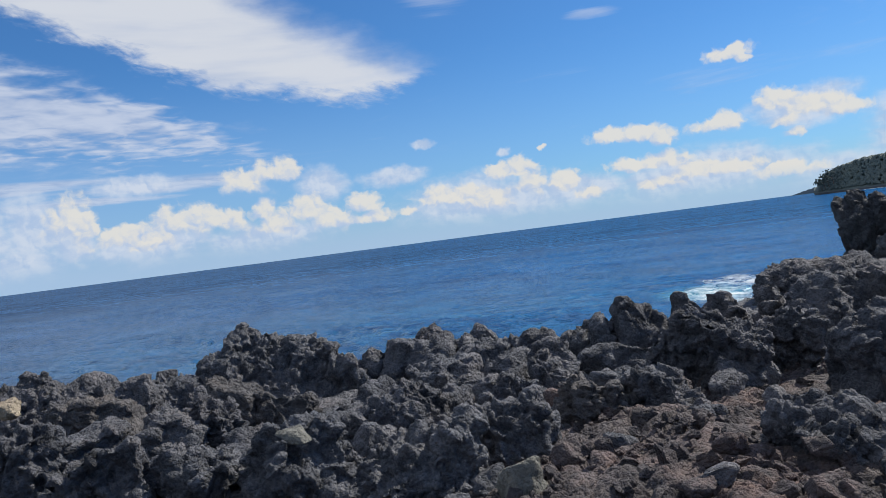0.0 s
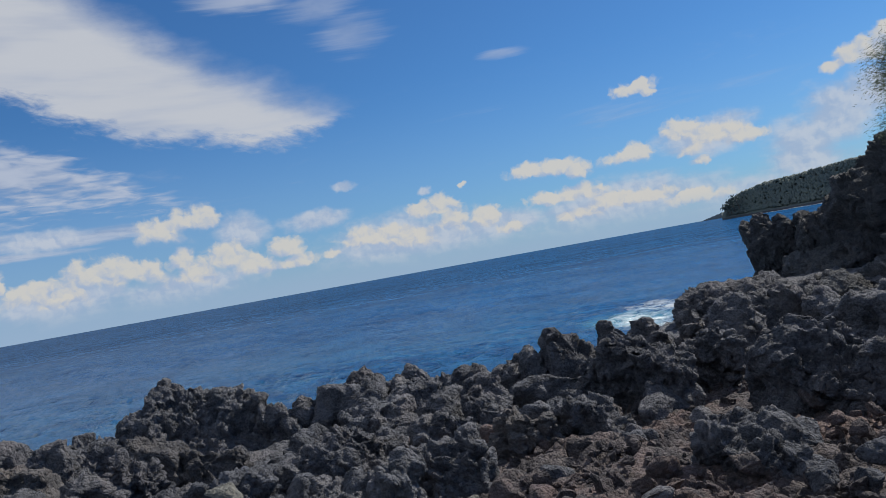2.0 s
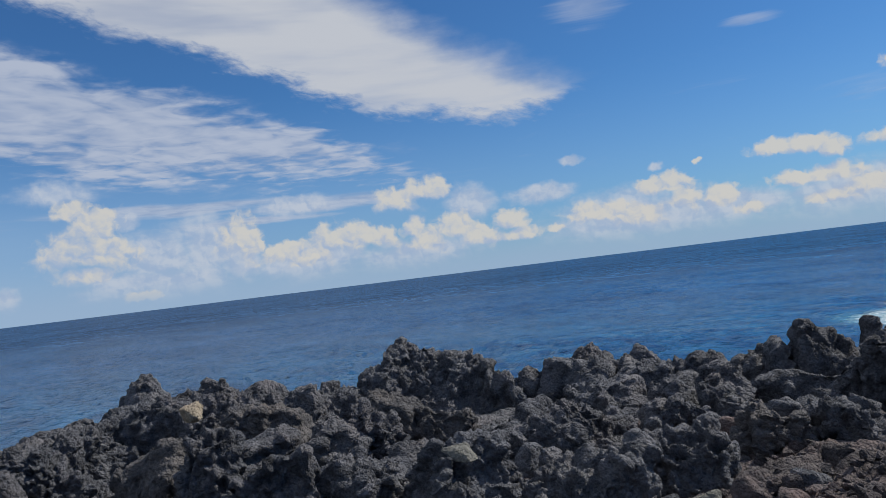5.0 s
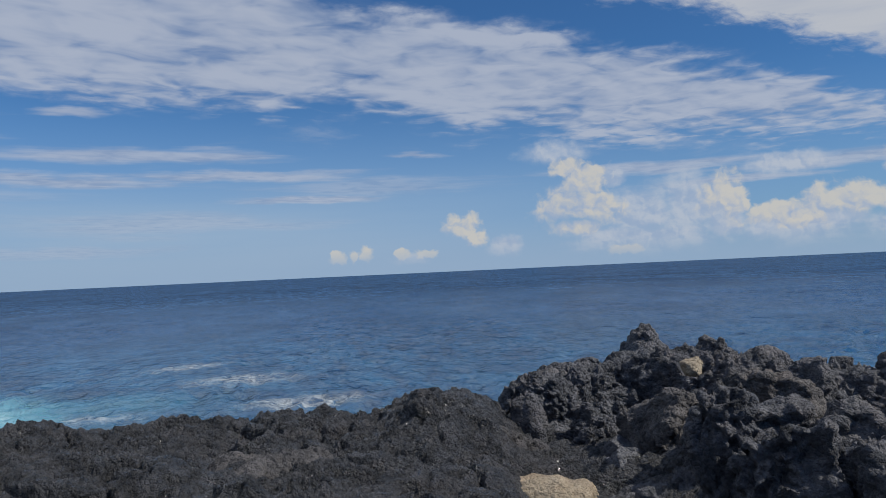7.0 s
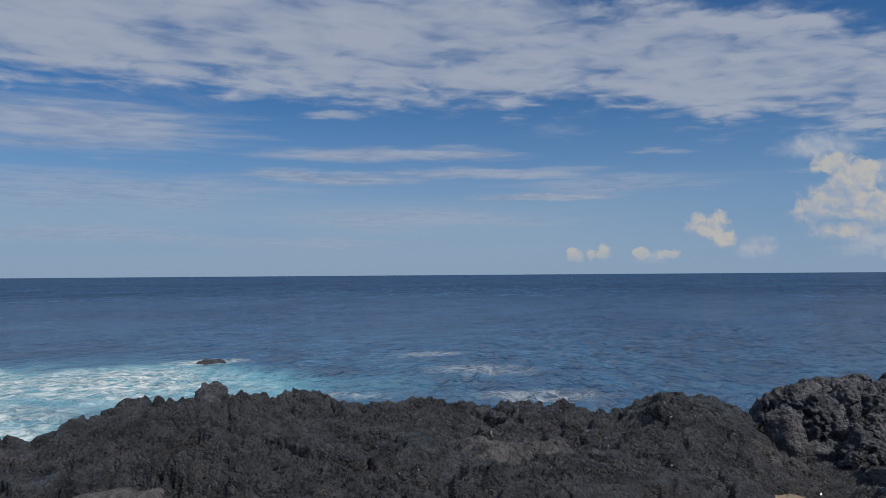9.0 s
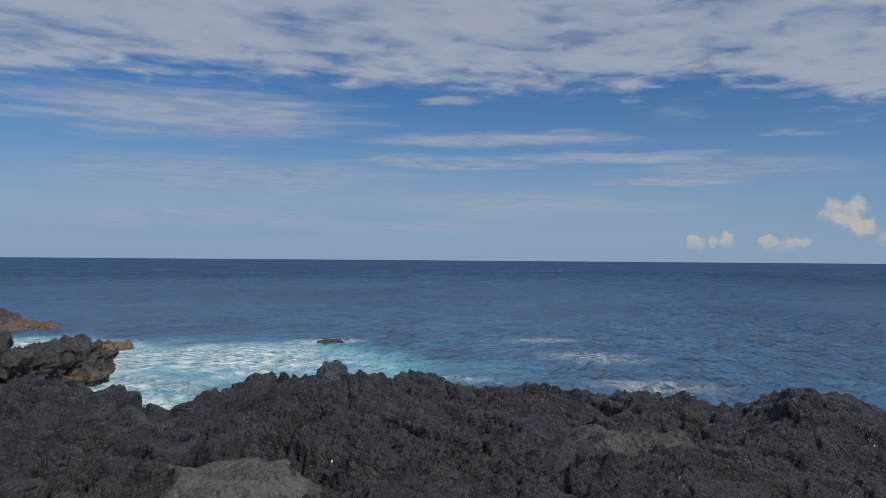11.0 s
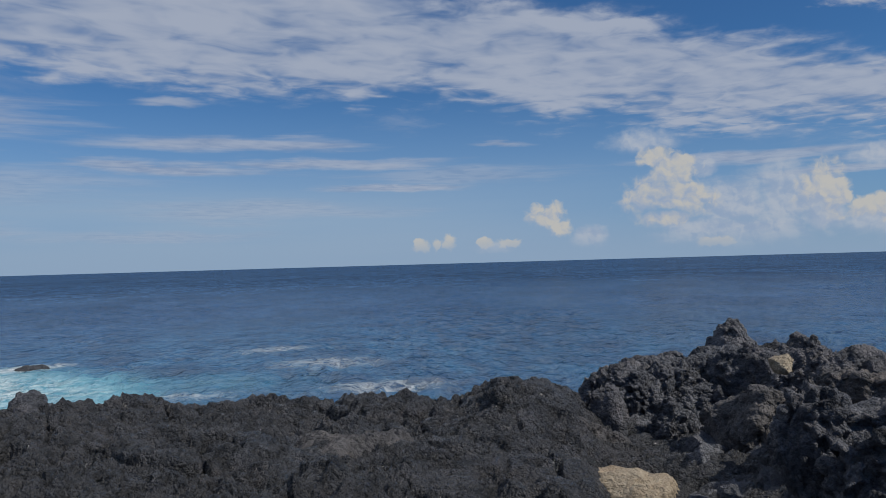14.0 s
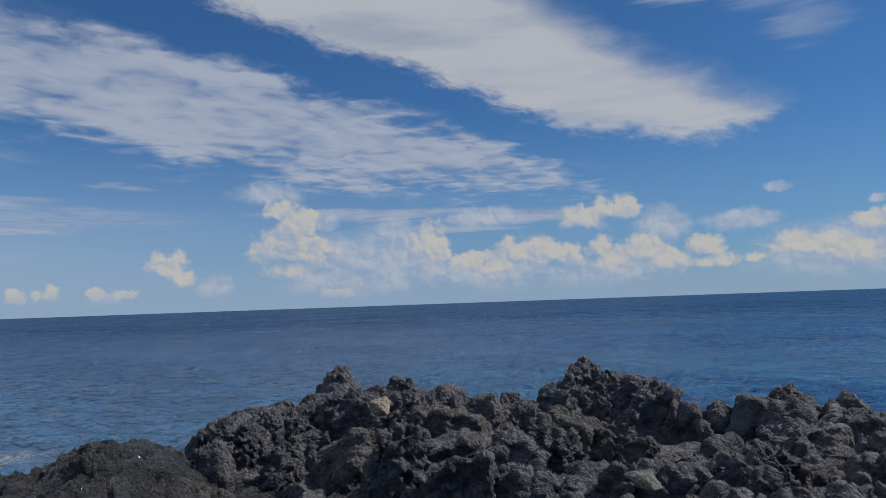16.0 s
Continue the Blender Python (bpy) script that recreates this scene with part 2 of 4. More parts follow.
    veil = calc("ADD", cores([(a, e, ra, 1.35 * re) for a, e, ra, re in VEILS + VEILS_EAST], soft), calc("MULTIPLY", calc("SUBTRACT", mist, 0.5), 1.1))
    dull = mix(span(calc("ADD", mist, relief), 0.25, 0.75), (0.41, 0.52, 0.71), (0.58, 0.645, 0.755))
    colour = mix(calc("MULTIPLY", calc("MULTIPLY", span(veil, -0.2, 0.6), 0.88), low_fade), colour, dull)
    colour = mix(calc("MULTIPLY", calc("MULTIPLY", calc("MULTIPLY", span(heap, -0.14, 0.5), 0.93), under), low_fade), colour, tint)
    back = tree.nodes.new("ShaderNodeBackground")
    link(colour, back.inputs[0])
    back.inputs[1].default_value = 1.0
    out = tree.nodes.new("ShaderNodeOutputWorld")
    tree.links.new(back.outputs[0], out.inputs[0])


def build_sun():
    data = bpy.data.lights.new("sun", "SUN")
    data.energy, data.angle, data.color = 5.0, radians(0.53), (1.0, 0.94, 0.85)
    sun = new("sun", data)
    a, e = radians(SUN_AZ), radians(SUN_EL)
    way = Vector((math.sin(a) * math.cos(e), math.cos(a) * math.cos(e), math.sin(e)))
    sun.matrix_world = look(way * 100, (0, 0, 0))


build_sky()
build_sun()


# ---- materials ----
def material(name):
    m = bpy.data.materials.new(name)
    m.use_nodes = True
    tree = m.node_tree
    g = graph(tree)
    return m, tree, tree.nodes["Principled BSDF"], g


def lava(name, dark, light, rust, rust_amount, rough=0.85, fleck=0.0, grain=1.0, tide=None):
    m, tree, bsdf, g = material(name)
    node, link, calc, ramp, mix, span, noise_of, voronoi, join, split = g
    p = tree.nodes.new("ShaderNodeNewGeometry").outputs["Position"]
    large = noise_of(p, 0.9, 4.0, 0.6)
    mid = noise_of(p, 5.0, 5.0, 0.65)
    fine = noise_of(p, 38.0, 5.0, 0.7)
    tone = calc("ADD", calc("MULTIPLY", mid, 0.6), calc("MULTIPLY", fine, 0.4))
    colour = mix(span(tone, 0.32, 0.68), dark, light)
    colour = mix(calc("MULTIPLY", span(calc("ADD", calc("MULTIPLY", large, 0.6), calc("MULTIPLY", mid, 0.4)), 0.46, 0.66), rust_amount if tide is None else 0.1), colour, rust)
    if tide is not None:
        # brown weed and salt below the reach of the waves
        z = calc("ADD", split(p)[2], calc("MULTIPLY", calc("SUBTRACT", large, 0.5), 1.6))
        colour = mix(calc("MULTIPLY", span(z, tide + 0.25, tide - 0.25), span(mid, 0.35, 0.55)), colour, rust)
    who = tree.nodes.new("ShaderNodeObjectInfo").outputs["Random"]
    colour = mix(1.0, colour, mix(who, (0.76, 0.80, 0.86), (1.12, 1.16, 1.20)), blend="MULTIPLY")
    link(colour, bsdf.inputs["Base Color"])
    wet = span(noise_of(p, 60.0, 2.0), 0.50, 0.56)
    r = calc("SUBTRACT", span(fine, 0.3, 0.7, rough + 0.06, rough - 0.1), calc("MULTIPLY", wet, fleck))
    link(r, bsdf.inputs["Roughness"])
    link(calc("ADD", 0.35, calc("MULTIPLY", wet, 1.2 * fleck)), bsdf.inputs["Specular IOR Level"])
    near, nearer = voronoi(p, 24.0), voronoi(p, 60.0)
    height = calc("ADD", calc("MULTIPLY", calc("MULTIPLY", near, near), -0.8), calc("MULTIPLY", calc("MULTIPLY", nearer, nearer), -0.35))
    height = calc("ADD", height, calc("ADD", calc("MULTIPLY", noise_of(p, 34.0, 6.0, 0.7), 0.8), calc("MULTIPLY", noise_of(p, 130.0, 3.0, 0.6), 0.25)))
    bump = tree.nodes.new("ShaderNodeBump")
    bump.inputs["Strength"].default_value = 1.0
    bump.inputs["Distance"].default_value = 0.048 * grain
    link(height, bump.inputs["Height"])
    link(bump.outputs[0], bsdf.inputs["Normal"])
    return m


LAVA = lava("dark_lava", (0.032, 0.034, 0.039), (0.196, 0.194, 0.203), (0.200, 0.172, 0.160), 0.5)
BROWN_LAVA = lava("brown_grey_lava", (0.046, 0.043, 0.043), (0.152, 0.140, 0.134), (0.165, 0.136, 0.116), 0.6, grain=0.8)
SHELF_LAVA = lava("wet_shelf_lava", (0.010, 0.011, 0.012), (0.108, 0.106, 0.108), (0.096, 0.080, 0.072), 0.35, 0.70, 0.58, grain=1.7)
RUBBLE = lava("reddish_lava_rubble", (0.044, 0.038, 0.038), (0.180, 0.150, 0.140), (0.250, 0.140, 0.105), 0.5)
GREY_STONE = lava("grey_stone", (0.10, 0.095, 0.080), (0.23, 0.215, 0.175), (0.16, 0.12, 0.08), 0.3, grain=0.4)
PALE_ROCK = lava("pale_buff_rock", (0.30, 0.225, 0.145), (0.56, 0.45, 0.31), (0.42, 0.27, 0.16), 0.45, grain=0.6)
CLIFF = lava("cliff_lava", (0.034, 0.038, 0.042), (0.118, 0.118, 0.120), (0.10, 0.08, 0.065), 0.4)
TIDE_ROCK = lava("tide_washed_rock", (0.030, 0.028, 0.028), (0.125, 0.112, 0.105), (0.27, 0.175, 0.115), 0.9, 0.7, 0.3, grain=1.5, tide=-2.72)


def water():
    m, tree, bsdf, g = material("sea_water")
    node, link, calc, ramp, mix, span, noise_of, voronoi, join, split = g
    p = tree.nodes.new("ShaderNodeNewGeometry").outputs["Position"]
    x, y, z = split(p)
    # wave-drawn coordinates: crests lie along the shore
    wx = calc("ADD", calc("MULTIPLY", x, 0.80), calc("MULTIPLY", y, -0.60))
    wy = calc("ADD", calc("MULTIPLY", x, 0.60), calc("MULTIPLY", y, 0.80))
    q = join(calc("MULTIPLY", wx, 0.62), wy)

    def pool(cx, cy, ax, ay, turn, soft=0.5):
        c, s = math.cos(radians(turn)), math.sin(radians(turn))
        dx, dy = calc("SUBTRACT", x, cx), calc("SUBTRACT", y, cy)
        u = calc("DIVIDE", calc("ADD", calc("MULTIPLY", dx, c), calc("MULTIPLY", dy, s)), ax)
        v = calc("DIVIDE", calc("SUBTRACT", calc("MULTIPLY", dy, c), calc("MULTIPLY", dx, s)), ay)
        d = calc("SQRT", calc("ADD", calc("MULTIPLY", u, u), calc("MULTIPLY", v, v)))
        d = calc("ADD", d, calc("MULTIPLY", calc("SUBTRACT", noise_of(p, 0.16, 4.0, 0.6), 0.5), 0.9))
        return span(d, 1.0, 1.0 - soft)

    def most(*values):
        out = values[0]
        for v in values[1:]:
            out = calc("MAXIMUM", out, v)
        return out

    aerated = most(pool(-48, -10.5, 8, 6, 0, 0.6), pool(-27, -3.5, 10, 6, 0, 0.6), pool(-38, 3.0, 15, 10, 15, 0.55), pool(-39, -9, 14, 11, 0, 0.4), calc("MULTIPLY", pool(-33, 11, 8, 6, 40, 0.9), 0.3), calc("MULTIPLY", pool(15.3, 42, 3.6, 7.0, -10, 0.8), 0.8))
    churn = most(pool(-46.5, 6.6, 2.6, 3.6, 0, 0.9), pool(-47, -10, 7, 5, 0, 0.6), calc("MULTIPLY", pool(-28, -3.5, 9, 5.5, 0, 0.6), 0.8), pool(-39, 2.0, 12, 8, 15, 0.8), pool(-39, -9, 13, 10, 0, 0.5), calc("MULTIPLY", most(pool(-43, 19.5, 3.5, 2.4, 65, 0.9), pool(-35.5, 18.8, 4.5, 3.0, 62, 0.9), pool(-27, 17.3, 4.2, 2.2, 60, 0.9), pool(-30, 9.5, 4.5, 2.0, 72, 0.9)), 0.55), pool(15.3, 41, 2.8, 7.0, -12, 0.8), calc("MULTIPLY", pool(19.5, 47, 3.0, 6.0, 0, 0.8), 0.7))
    lace = voronoi(join(calc("ADD", wx, calc("MULTIPLY", noise_of(p, 0.9, 3.0), 2.2)), calc("ADD", wy, calc("MULTIPLY", noise_of(p, 0.7, 3.0), 2.2))), 0.8, "DISTANCE_TO_EDGE")
    web = span(lace, 0.16, 0.0)
    suds = span(noise_of(p, 0.9, 6.0, 0.68, 1.2), 0.37, 0.62)
    foam = calc("MULTIPLY", churn, calc("MAXIMUM", calc("MULTIPLY", web, 0.55), suds), clamp=True)
    # scattered small whitecaps further out
    caps = calc("MULTIPLY", span(noise_of(q, 0.16, 7.0, 0.7), 0.735, 0.78), 0.6)
    foam = calc("MAXIMUM", foam, caps)
    # surf under the far headland
    far = calc("SQRT", calc("ADD", calc("MULTIPLY", x, x), calc("MULTIPLY", y, y)))
    angle = calc("DEGREES", calc("ARCTAN2", x, y))
    coast = calc("SUBTRACT", 1136.0, calc("MULTIPLY", calc("SUBTRACT", angle, 27.6), 21.35))
    gap = calc("SUBTRACT", coast, far)
    surf = calc("MULTIPLY", span(gap, 40.0, 25.0), calc("MULTIPLY", span(angle, 28.5, 31.0), span(noise_of(p, 0.02, 3.0), 0.4, 0.55)))
    foam = calc("MAXIMUM", foam, calc("MULTIPLY", surf, span(angle, 46.0, 42.0)))
    swell = noise_of(q, 0.03, 3.0)
    deep = mix(span(swell, 0.3, 0.7), (0.022, 0.062, 0.140), (0.030, 0.076, 0.160))
    # bluer as the compass angle grows, greener within 90 m of the origin
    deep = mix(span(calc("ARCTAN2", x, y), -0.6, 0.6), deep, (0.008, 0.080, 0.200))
    deep = mix(span(far, 90.0, 25.0, 0.0, 0.8), deep, (0.016, 0.088, 0.152))
    # shaded and bright wave faces painted into the colour, from noise
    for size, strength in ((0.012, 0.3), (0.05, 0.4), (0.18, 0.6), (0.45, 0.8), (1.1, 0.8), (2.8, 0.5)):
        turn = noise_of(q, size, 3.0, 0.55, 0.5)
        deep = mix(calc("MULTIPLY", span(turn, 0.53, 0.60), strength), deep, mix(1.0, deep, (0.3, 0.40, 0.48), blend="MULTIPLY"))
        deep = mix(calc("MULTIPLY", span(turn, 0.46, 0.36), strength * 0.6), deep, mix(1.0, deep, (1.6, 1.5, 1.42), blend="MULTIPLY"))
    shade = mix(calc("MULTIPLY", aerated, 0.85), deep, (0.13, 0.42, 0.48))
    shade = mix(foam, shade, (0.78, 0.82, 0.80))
    height = calc("ADD", calc("MULTIPLY", noise_of(q, 0.35, 5.0, 0.6, 0.3), 1.0), calc("MULTIPLY", noise_of(q, 1.5, 4.0, 0.6, 0.3), 0.40))
    height = calc("ADD", height, calc("MULTIPLY", noise_of(q, 6.0, 3.0, 0.6), 0.08))
    height = calc("ADD", height, calc("MULTIPLY", foam, 0.2))
    bump = tree.nodes.new("ShaderNodeBump")
    bump.inputs["Strength"].default_value = 1.0
    bump.inputs["Distance"].default_value = 0.6
    link(height, bump.inputs["Height"])
    # the painted water colour under a sheen; far waves hide one another's backs, and with them most of the sheen
    tree.nodes.remove(bsdf)
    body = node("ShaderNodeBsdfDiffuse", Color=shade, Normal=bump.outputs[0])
    sheen = node("ShaderNodeBsdfGlossy", Color=(0.74, 0.87, 1.0, 1.0), Roughness=0.12, Normal=bump.outputs[0])
    fresnel = node("ShaderNodeFresnel", IOR=1.33, Normal=bump.outputs[0])
    gloss = calc("MINIMUM", fresnel.outputs[0], span(far, 40.0, 260.0, 0.42, 0.17))
    gloss = calc("MULTIPLY", gloss, calc("SUBTRACT", 1.0, foam))
    both = tree.nodes.new("ShaderNodeMixShader")
    link(gloss, both.inputs[0])
    tree.links.new(body.outputs[0], both.inputs[1])
    tree.links.new(sheen.outputs[0], both.inputs[2])
    tree.links.new(both.outputs[0], tree.nodes["Material Output"].inputs["Surface"])
    return m


WATER = water()


def plain(name, colour, rough=0.8, colour2=None, scale=4.0):
    m, tree, bsdf, g = material(name)
    node, link, calc, ramp, mix, span, noise_of, voronoi, join, split = g
    p = tree.nodes.new("ShaderNodeNewGeometry").outputs["Position"]
    link(mix(span(noise_of(p, scale, 5.0, 0.6), 0.3, 0.7), colour, colour2 or colour), bsdf.inputs["Base Color"])
    bsdf.inputs["Roughness"].default_value = rough
    return m


# both woods colours have distance haze painted in: paler and bluer than foliage
HAZED_WOODS = plain("haze_tinted_green_woods", (0.094, 0.118, 0.110), 0.9, (0.118, 0.142, 0.120), 0.03)
HAZED_FAR_WOODS = plain("haze_tinted_far_woods", (0.14, 0.17, 0.18), 0.9, (0.16, 0.18, 0.19), 0.01)
NEEDLES = plain("ironwood_needles", (0.05, 0.085, 0.04), 0.7, (0.10, 0.14, 0.07), 2.0)
BARK = plain("ironwood_bark", (0.06, 0.045, 0.035), 0.9, (0.14, 0.11, 0.085), 9.0)


# ---- shaping ----
def hashed(i, j, k, salt):
    h = (i * 374761393 + j * 668265263 + k * 2147483647 + salt * 1274126177) & 0xFFFFFFFF
    h = ((h ^ (h >> 13)) * 1274126177) & 0xFFFFFFFF
    h = ((h ^ (h >> 16)) * 2246822519) & 0xFFFFFFFF
    return ((h ^ (h >> 15)) & 0xFFFFFF) / float(0xFFFFFF)


def value_noise(p, salt=0):
    """Smooth noise from -1 to 1 at the points p."""
    b = np.floor(p).astype(np.int64)
    f = p - b
    f = f * f * f * (f * (f * 6 - 15) + 10)
    out = np.zeros(len(p))
    for dx in (0, 1):
        for dy in (0, 1):
            for dz in (0, 1):
                w = (f[:, 0] if dx else 1 - f[:, 0]) * (f[:, 1] if dy else 1 - f[:, 1]) * (f[:, 2] if dz else 1 - f[:, 2])
                out += w * hashed(b[:, 0] + dx, b[:, 1] + dy, b[:, 2] + dz, salt)
    return out * 2 - 1


def fractal(p, octaves=4, gain=0.5, salt=0):
    out, amp, total = np.zeros(len(p)), 1.0, 0.0
    for k in range(octaves):
        out += amp * value_noise(p * 2.03 ** k + k * 17.3, salt + k)
        total += amp
        amp *= gain
    return out / total


def lumps(p, salt=0):
    """One at the middle of rounded knobs, falling to the creases between them."""
    b = np.floor(p).astype(np.int64)
    best = np.full(len(p), 9.0)
    for dx in (-1, 0, 1):
        for dy in (-1, 0, 1):
            for dz in (-1, 0, 1):
                c = b + np.array((dx, dy, dz))
                q = np.stack([c[:, a] + hashed(c[:, 0], c[:, 1], c[:, 2], salt + 31 * a) for a in range(3)], 1)
                best = np.minimum(best, ((q - p) ** 2).sum(1))
    return 1 - best


def chips(p, salt=0):
    """Broken facets: every splinter has a height and a tilt of its own."""
    b = np.floor(p).astype(np.int64)
    best = np.full(len(p), 9.0)
    cell, off = np.zeros((len(p), 3), np.int64), np.zeros((len(p), 3))
    for dx in (-1, 0, 1):
        for dy in (-1, 0, 1):
            for dz in (-1, 0, 1):
                c = b + np.array((dx, dy, dz))
                e = p - np.stack([c[:, a] + hashed(c[:, 0], c[:, 1], c[:, 2], salt + 31 * a) for a in range(3)], 1)
                d = (e ** 2).sum(1)
                win = d < best
                best = np.where(win, d, best)
                cell[win], off[win] = c[win], e[win]
    h = [hashed(cell[:, 0], cell[:, 1], cell[:, 2], salt + 7 + 13 * k) - 0.5 for k in range(4)]
    return h[0] + 1.6 * (h[1] * off[:, 0] + h[2] * off[:, 1] + h[3] * off[:, 2])


BALLS = {}


def ball(level):
    """Unit icosphere as arrays of corners and triangles."""
    if level not in BALLS:
        bm = bmesh.new()
        bmesh.ops.create_icosphere(bm, subdivisions=level, radius=1.0)
        v = np.array([w.co[:] for w in bm.verts])
        t = np.array([[w.index for w in f.verts] for f in bm.faces])
        bm.free()
        BALLS[level] = (v / np.linalg.norm(v, axis=1)[:, None], t)
    return BALLS[level]


def mesh_of(name, verts, faces, mat, smooth=True):
    me = bpy.data.meshes.new(name)
    verts, faces = np.asarray(verts, np.float32), np.asarray(faces, np.int32)
    n = faces.shape[1]
    me.vertices.add(len(verts))
    me.vertices.foreach_set("co", verts.ravel())
    me.loops.add(faces.size)
    me.loops.foreach_set("vertex_index", faces.ravel())
    me.polygons.add(len(faces))
    me.polygons.foreach_set("loop_start", np.arange(0, faces.size, n, dtype=np.int32))
    me.polygons.foreach_set("use_smooth", np.full(len(faces), smooth))
    me.materials.append(mat)
    me.update(calc_edges=True)
    me.validate()
    return me


def clinker(p, strength=1.0):
    """How far rough lava stands out at the points p, in metres."""
    w = p + 0.04 * np.stack([value_noise(p / 0.16 + 7.7 * k, 80 + k) for k in range(3)], 1)
    a = lumps(w / 0.40, 3) - 0.65
    b = lumps(w / 0.185, 5) - 0.65
    c = lumps(w / 0.095, 9) - 0.65
    d = lumps(w / 0.05, 13) - 0.65
    patch = np.clip(0.85 + 1.3 * fractal(p / 0.6, 2, 0.5, 70), 0.2, 1.5)
    crag = 0.055 * chips(w / 0.24, 17) + 0.04 * chips(w / 0.11, 23) * patch
    return strength * (0.08 * a + crag + 0.08 * b * patch + 0.095 * c * patch + 0.06 * d * patch + 0.04 * fractal(p / 0.3, 4, 0.55, 75))


def outward(p, t):
    """The normals at the corners p of the triangles t."""
    n = np.cross(p[t[:, 1]] - p[t[:, 0]], p[t[:, 2]] - p[t[:, 0]])
    out = np.stack([np.bincount(t.ravel(), np.repeat(n[:, a], 3), len(p)) for a in range(3)], 1)
    return out / np.maximum(np.linalg.norm(out, axis=1), 1e-9)[:, None]


def boulder_shape(level, radii, seed, square=0.75, cuts=7, strength=1.0, keep=None, bend=None, face=None):
    """A cut and weathered lump of lava round the origin; keep tells which of its corners are wanted."""
    v, t = ball(level)
    rng = np.random.RandomState(seed)
    p = np.sign(v) * np.abs(v) ** square
    p /= (np.abs(p) ** 3).sum(1)[:, None] ** (1 / 3)
    for _ in range(cuts + 4):
        n = rng.normal(size=3)
        n /= np.linalg.norm(n)
        over = np.maximum(p @ n - rng.uniform(0.5, 0.82), 0)
        p = p - n * (over * 0.96)[:, None]
    if face is not None:
        n = np.array(face[:3]) / np.linalg.norm(face[:3])
        p = p - n * np.maximum(p @ n - face[3], 0)[:, None]
    p *= np.array(radii)
    if bend is not None:
        p = bend(p)
    if keep is not None:
        good = keep(p)
        tri = t[good[t].any(1)]
        used = np.unique(tri)
        back = np.full(len(v), -1)
        back[used] = np.arange(len(used))
        v, p, t = v[used], p[used], back[tri]
    size = float(np.mean(radii))
    off = seed * 3.71
    crag = fractal(p / (size * 0.95) + off, 3, 0.5, 11)
    edge = 1 - 2.2 * np.abs(fractal(p / (size * 0.8) + off + 5, 2, 0.5, 15))
    p = p + v * (size * (0.22 * crag + 0.09 * edge))[:, None]
    if strength:
        p = p + outward(p, t) * (clinker(p + off, strength) * min(1.0, size / 0.4))[:, None]
    return p, t


def rock(x, y, top, half_width, half_depth, height, turn, label, mat=None, level=6, square=0.75, taper=0.0, strength=1.0, lean=0.0, cuts=6, over=0.0, name="lava_boulder", category="boulder", group="", face=None):
    """A boulder whose highest point is at top; it goes down into the ground."""
    mat = mat or LAVA
    rz = height * 0.95
    if level == 6 and half_width < 0.4 and math.hypot(x, y) > 8.2:
        level = 5
    c, s = math.cos(radians(turn)), math.sin(radians(turn))

    def above(p):
        wx, wy = x + p[:, 0] * c - p[:, 1] * s, y + p[:, 0] * s + p[:, 1] * c
        floor = ground_height(np.degrees(np.arctan2(wx, wy)), np.hypot(wx, wy)).min()
        return top - rz + p[:, 2] > max(floor, top - 2.2 * height) - 0.35

    def bend(p):
        up = np.clip((p[:, 2] / rz + 1) / 2, 0, 1)
        p[:, :2] *= np.maximum(1 + taper * 0.55 - taper * up, 0.04)[:, None]
        p[:, 0] += lean * up * half_width
        p[:, 1] -= over * up * half_depth
        return p

    p, t = boulder_shape(level, (half_width, half_depth, rz), int(abs(x * 7310 + y * 3970)) % 9973, square, cuts, strength, above, bend, face)
    # the top of the shape meets the height given
    p[:, 2] -= np.percentile(p[:, 2], 99.7)
    ob = new(name, mesh_of(name, p, t, mat))
    ob.matrix_world = pose(x, y, top, 0, 0, turn)
    return tagged(ob, label, category, group)


# ---- ground ----
def along(value, knots):
    a = np.array(knots, float)
    return np.interp(value, a[:, 0], a[:, 1])


CREST = [(-180, 0.8), (-120, 0.4), (-101, 0.14), (-97, 0.14), (-94, 0.06), (-91, 0.14), (-87, 0.2), (-80, 0.2), (-77, 0.1), (-69, -0.03), (-60, -0.04), (-54, -0.12), (-51, -0.08), (-48, -0.05), (-45, -0.08), (-42.5, -0.4), (-30, -0.3),
         (-10, -0.3), (4, -0.2), (14, -0.1), (22, -0.1), (30, -0.05), (45, 0.3), (70, 1.2), (180, 0.8)]
NEAR = [(-180, 0.3), (-110, 0.25), (-90, 0.22), (-65, 0.12), (-52, -0.02), (-46, -0.25), (-40, -0.5), (-25, -0.2), (-8, -0.15), (3, -0.05), (15, 0.0), (30, 0.02), (60, 0.3), (180, 0.3)]
SHORE = [(-180, 90), (-135, 60), (-112, 12.0), (-101, 9.6), (-94, 8.6), (-85, 9.6), (-70, 9.8), (-55, 9.8), (-44, 9.6), (-36, 12.2), (-20, 11.4), (-8, 11.4), (6, 11.6), (14, 11.2), (20, 12.2), (23, 14.5), (27, 17), (34, 24), (60, 45), (90, 80), (180, 90)]


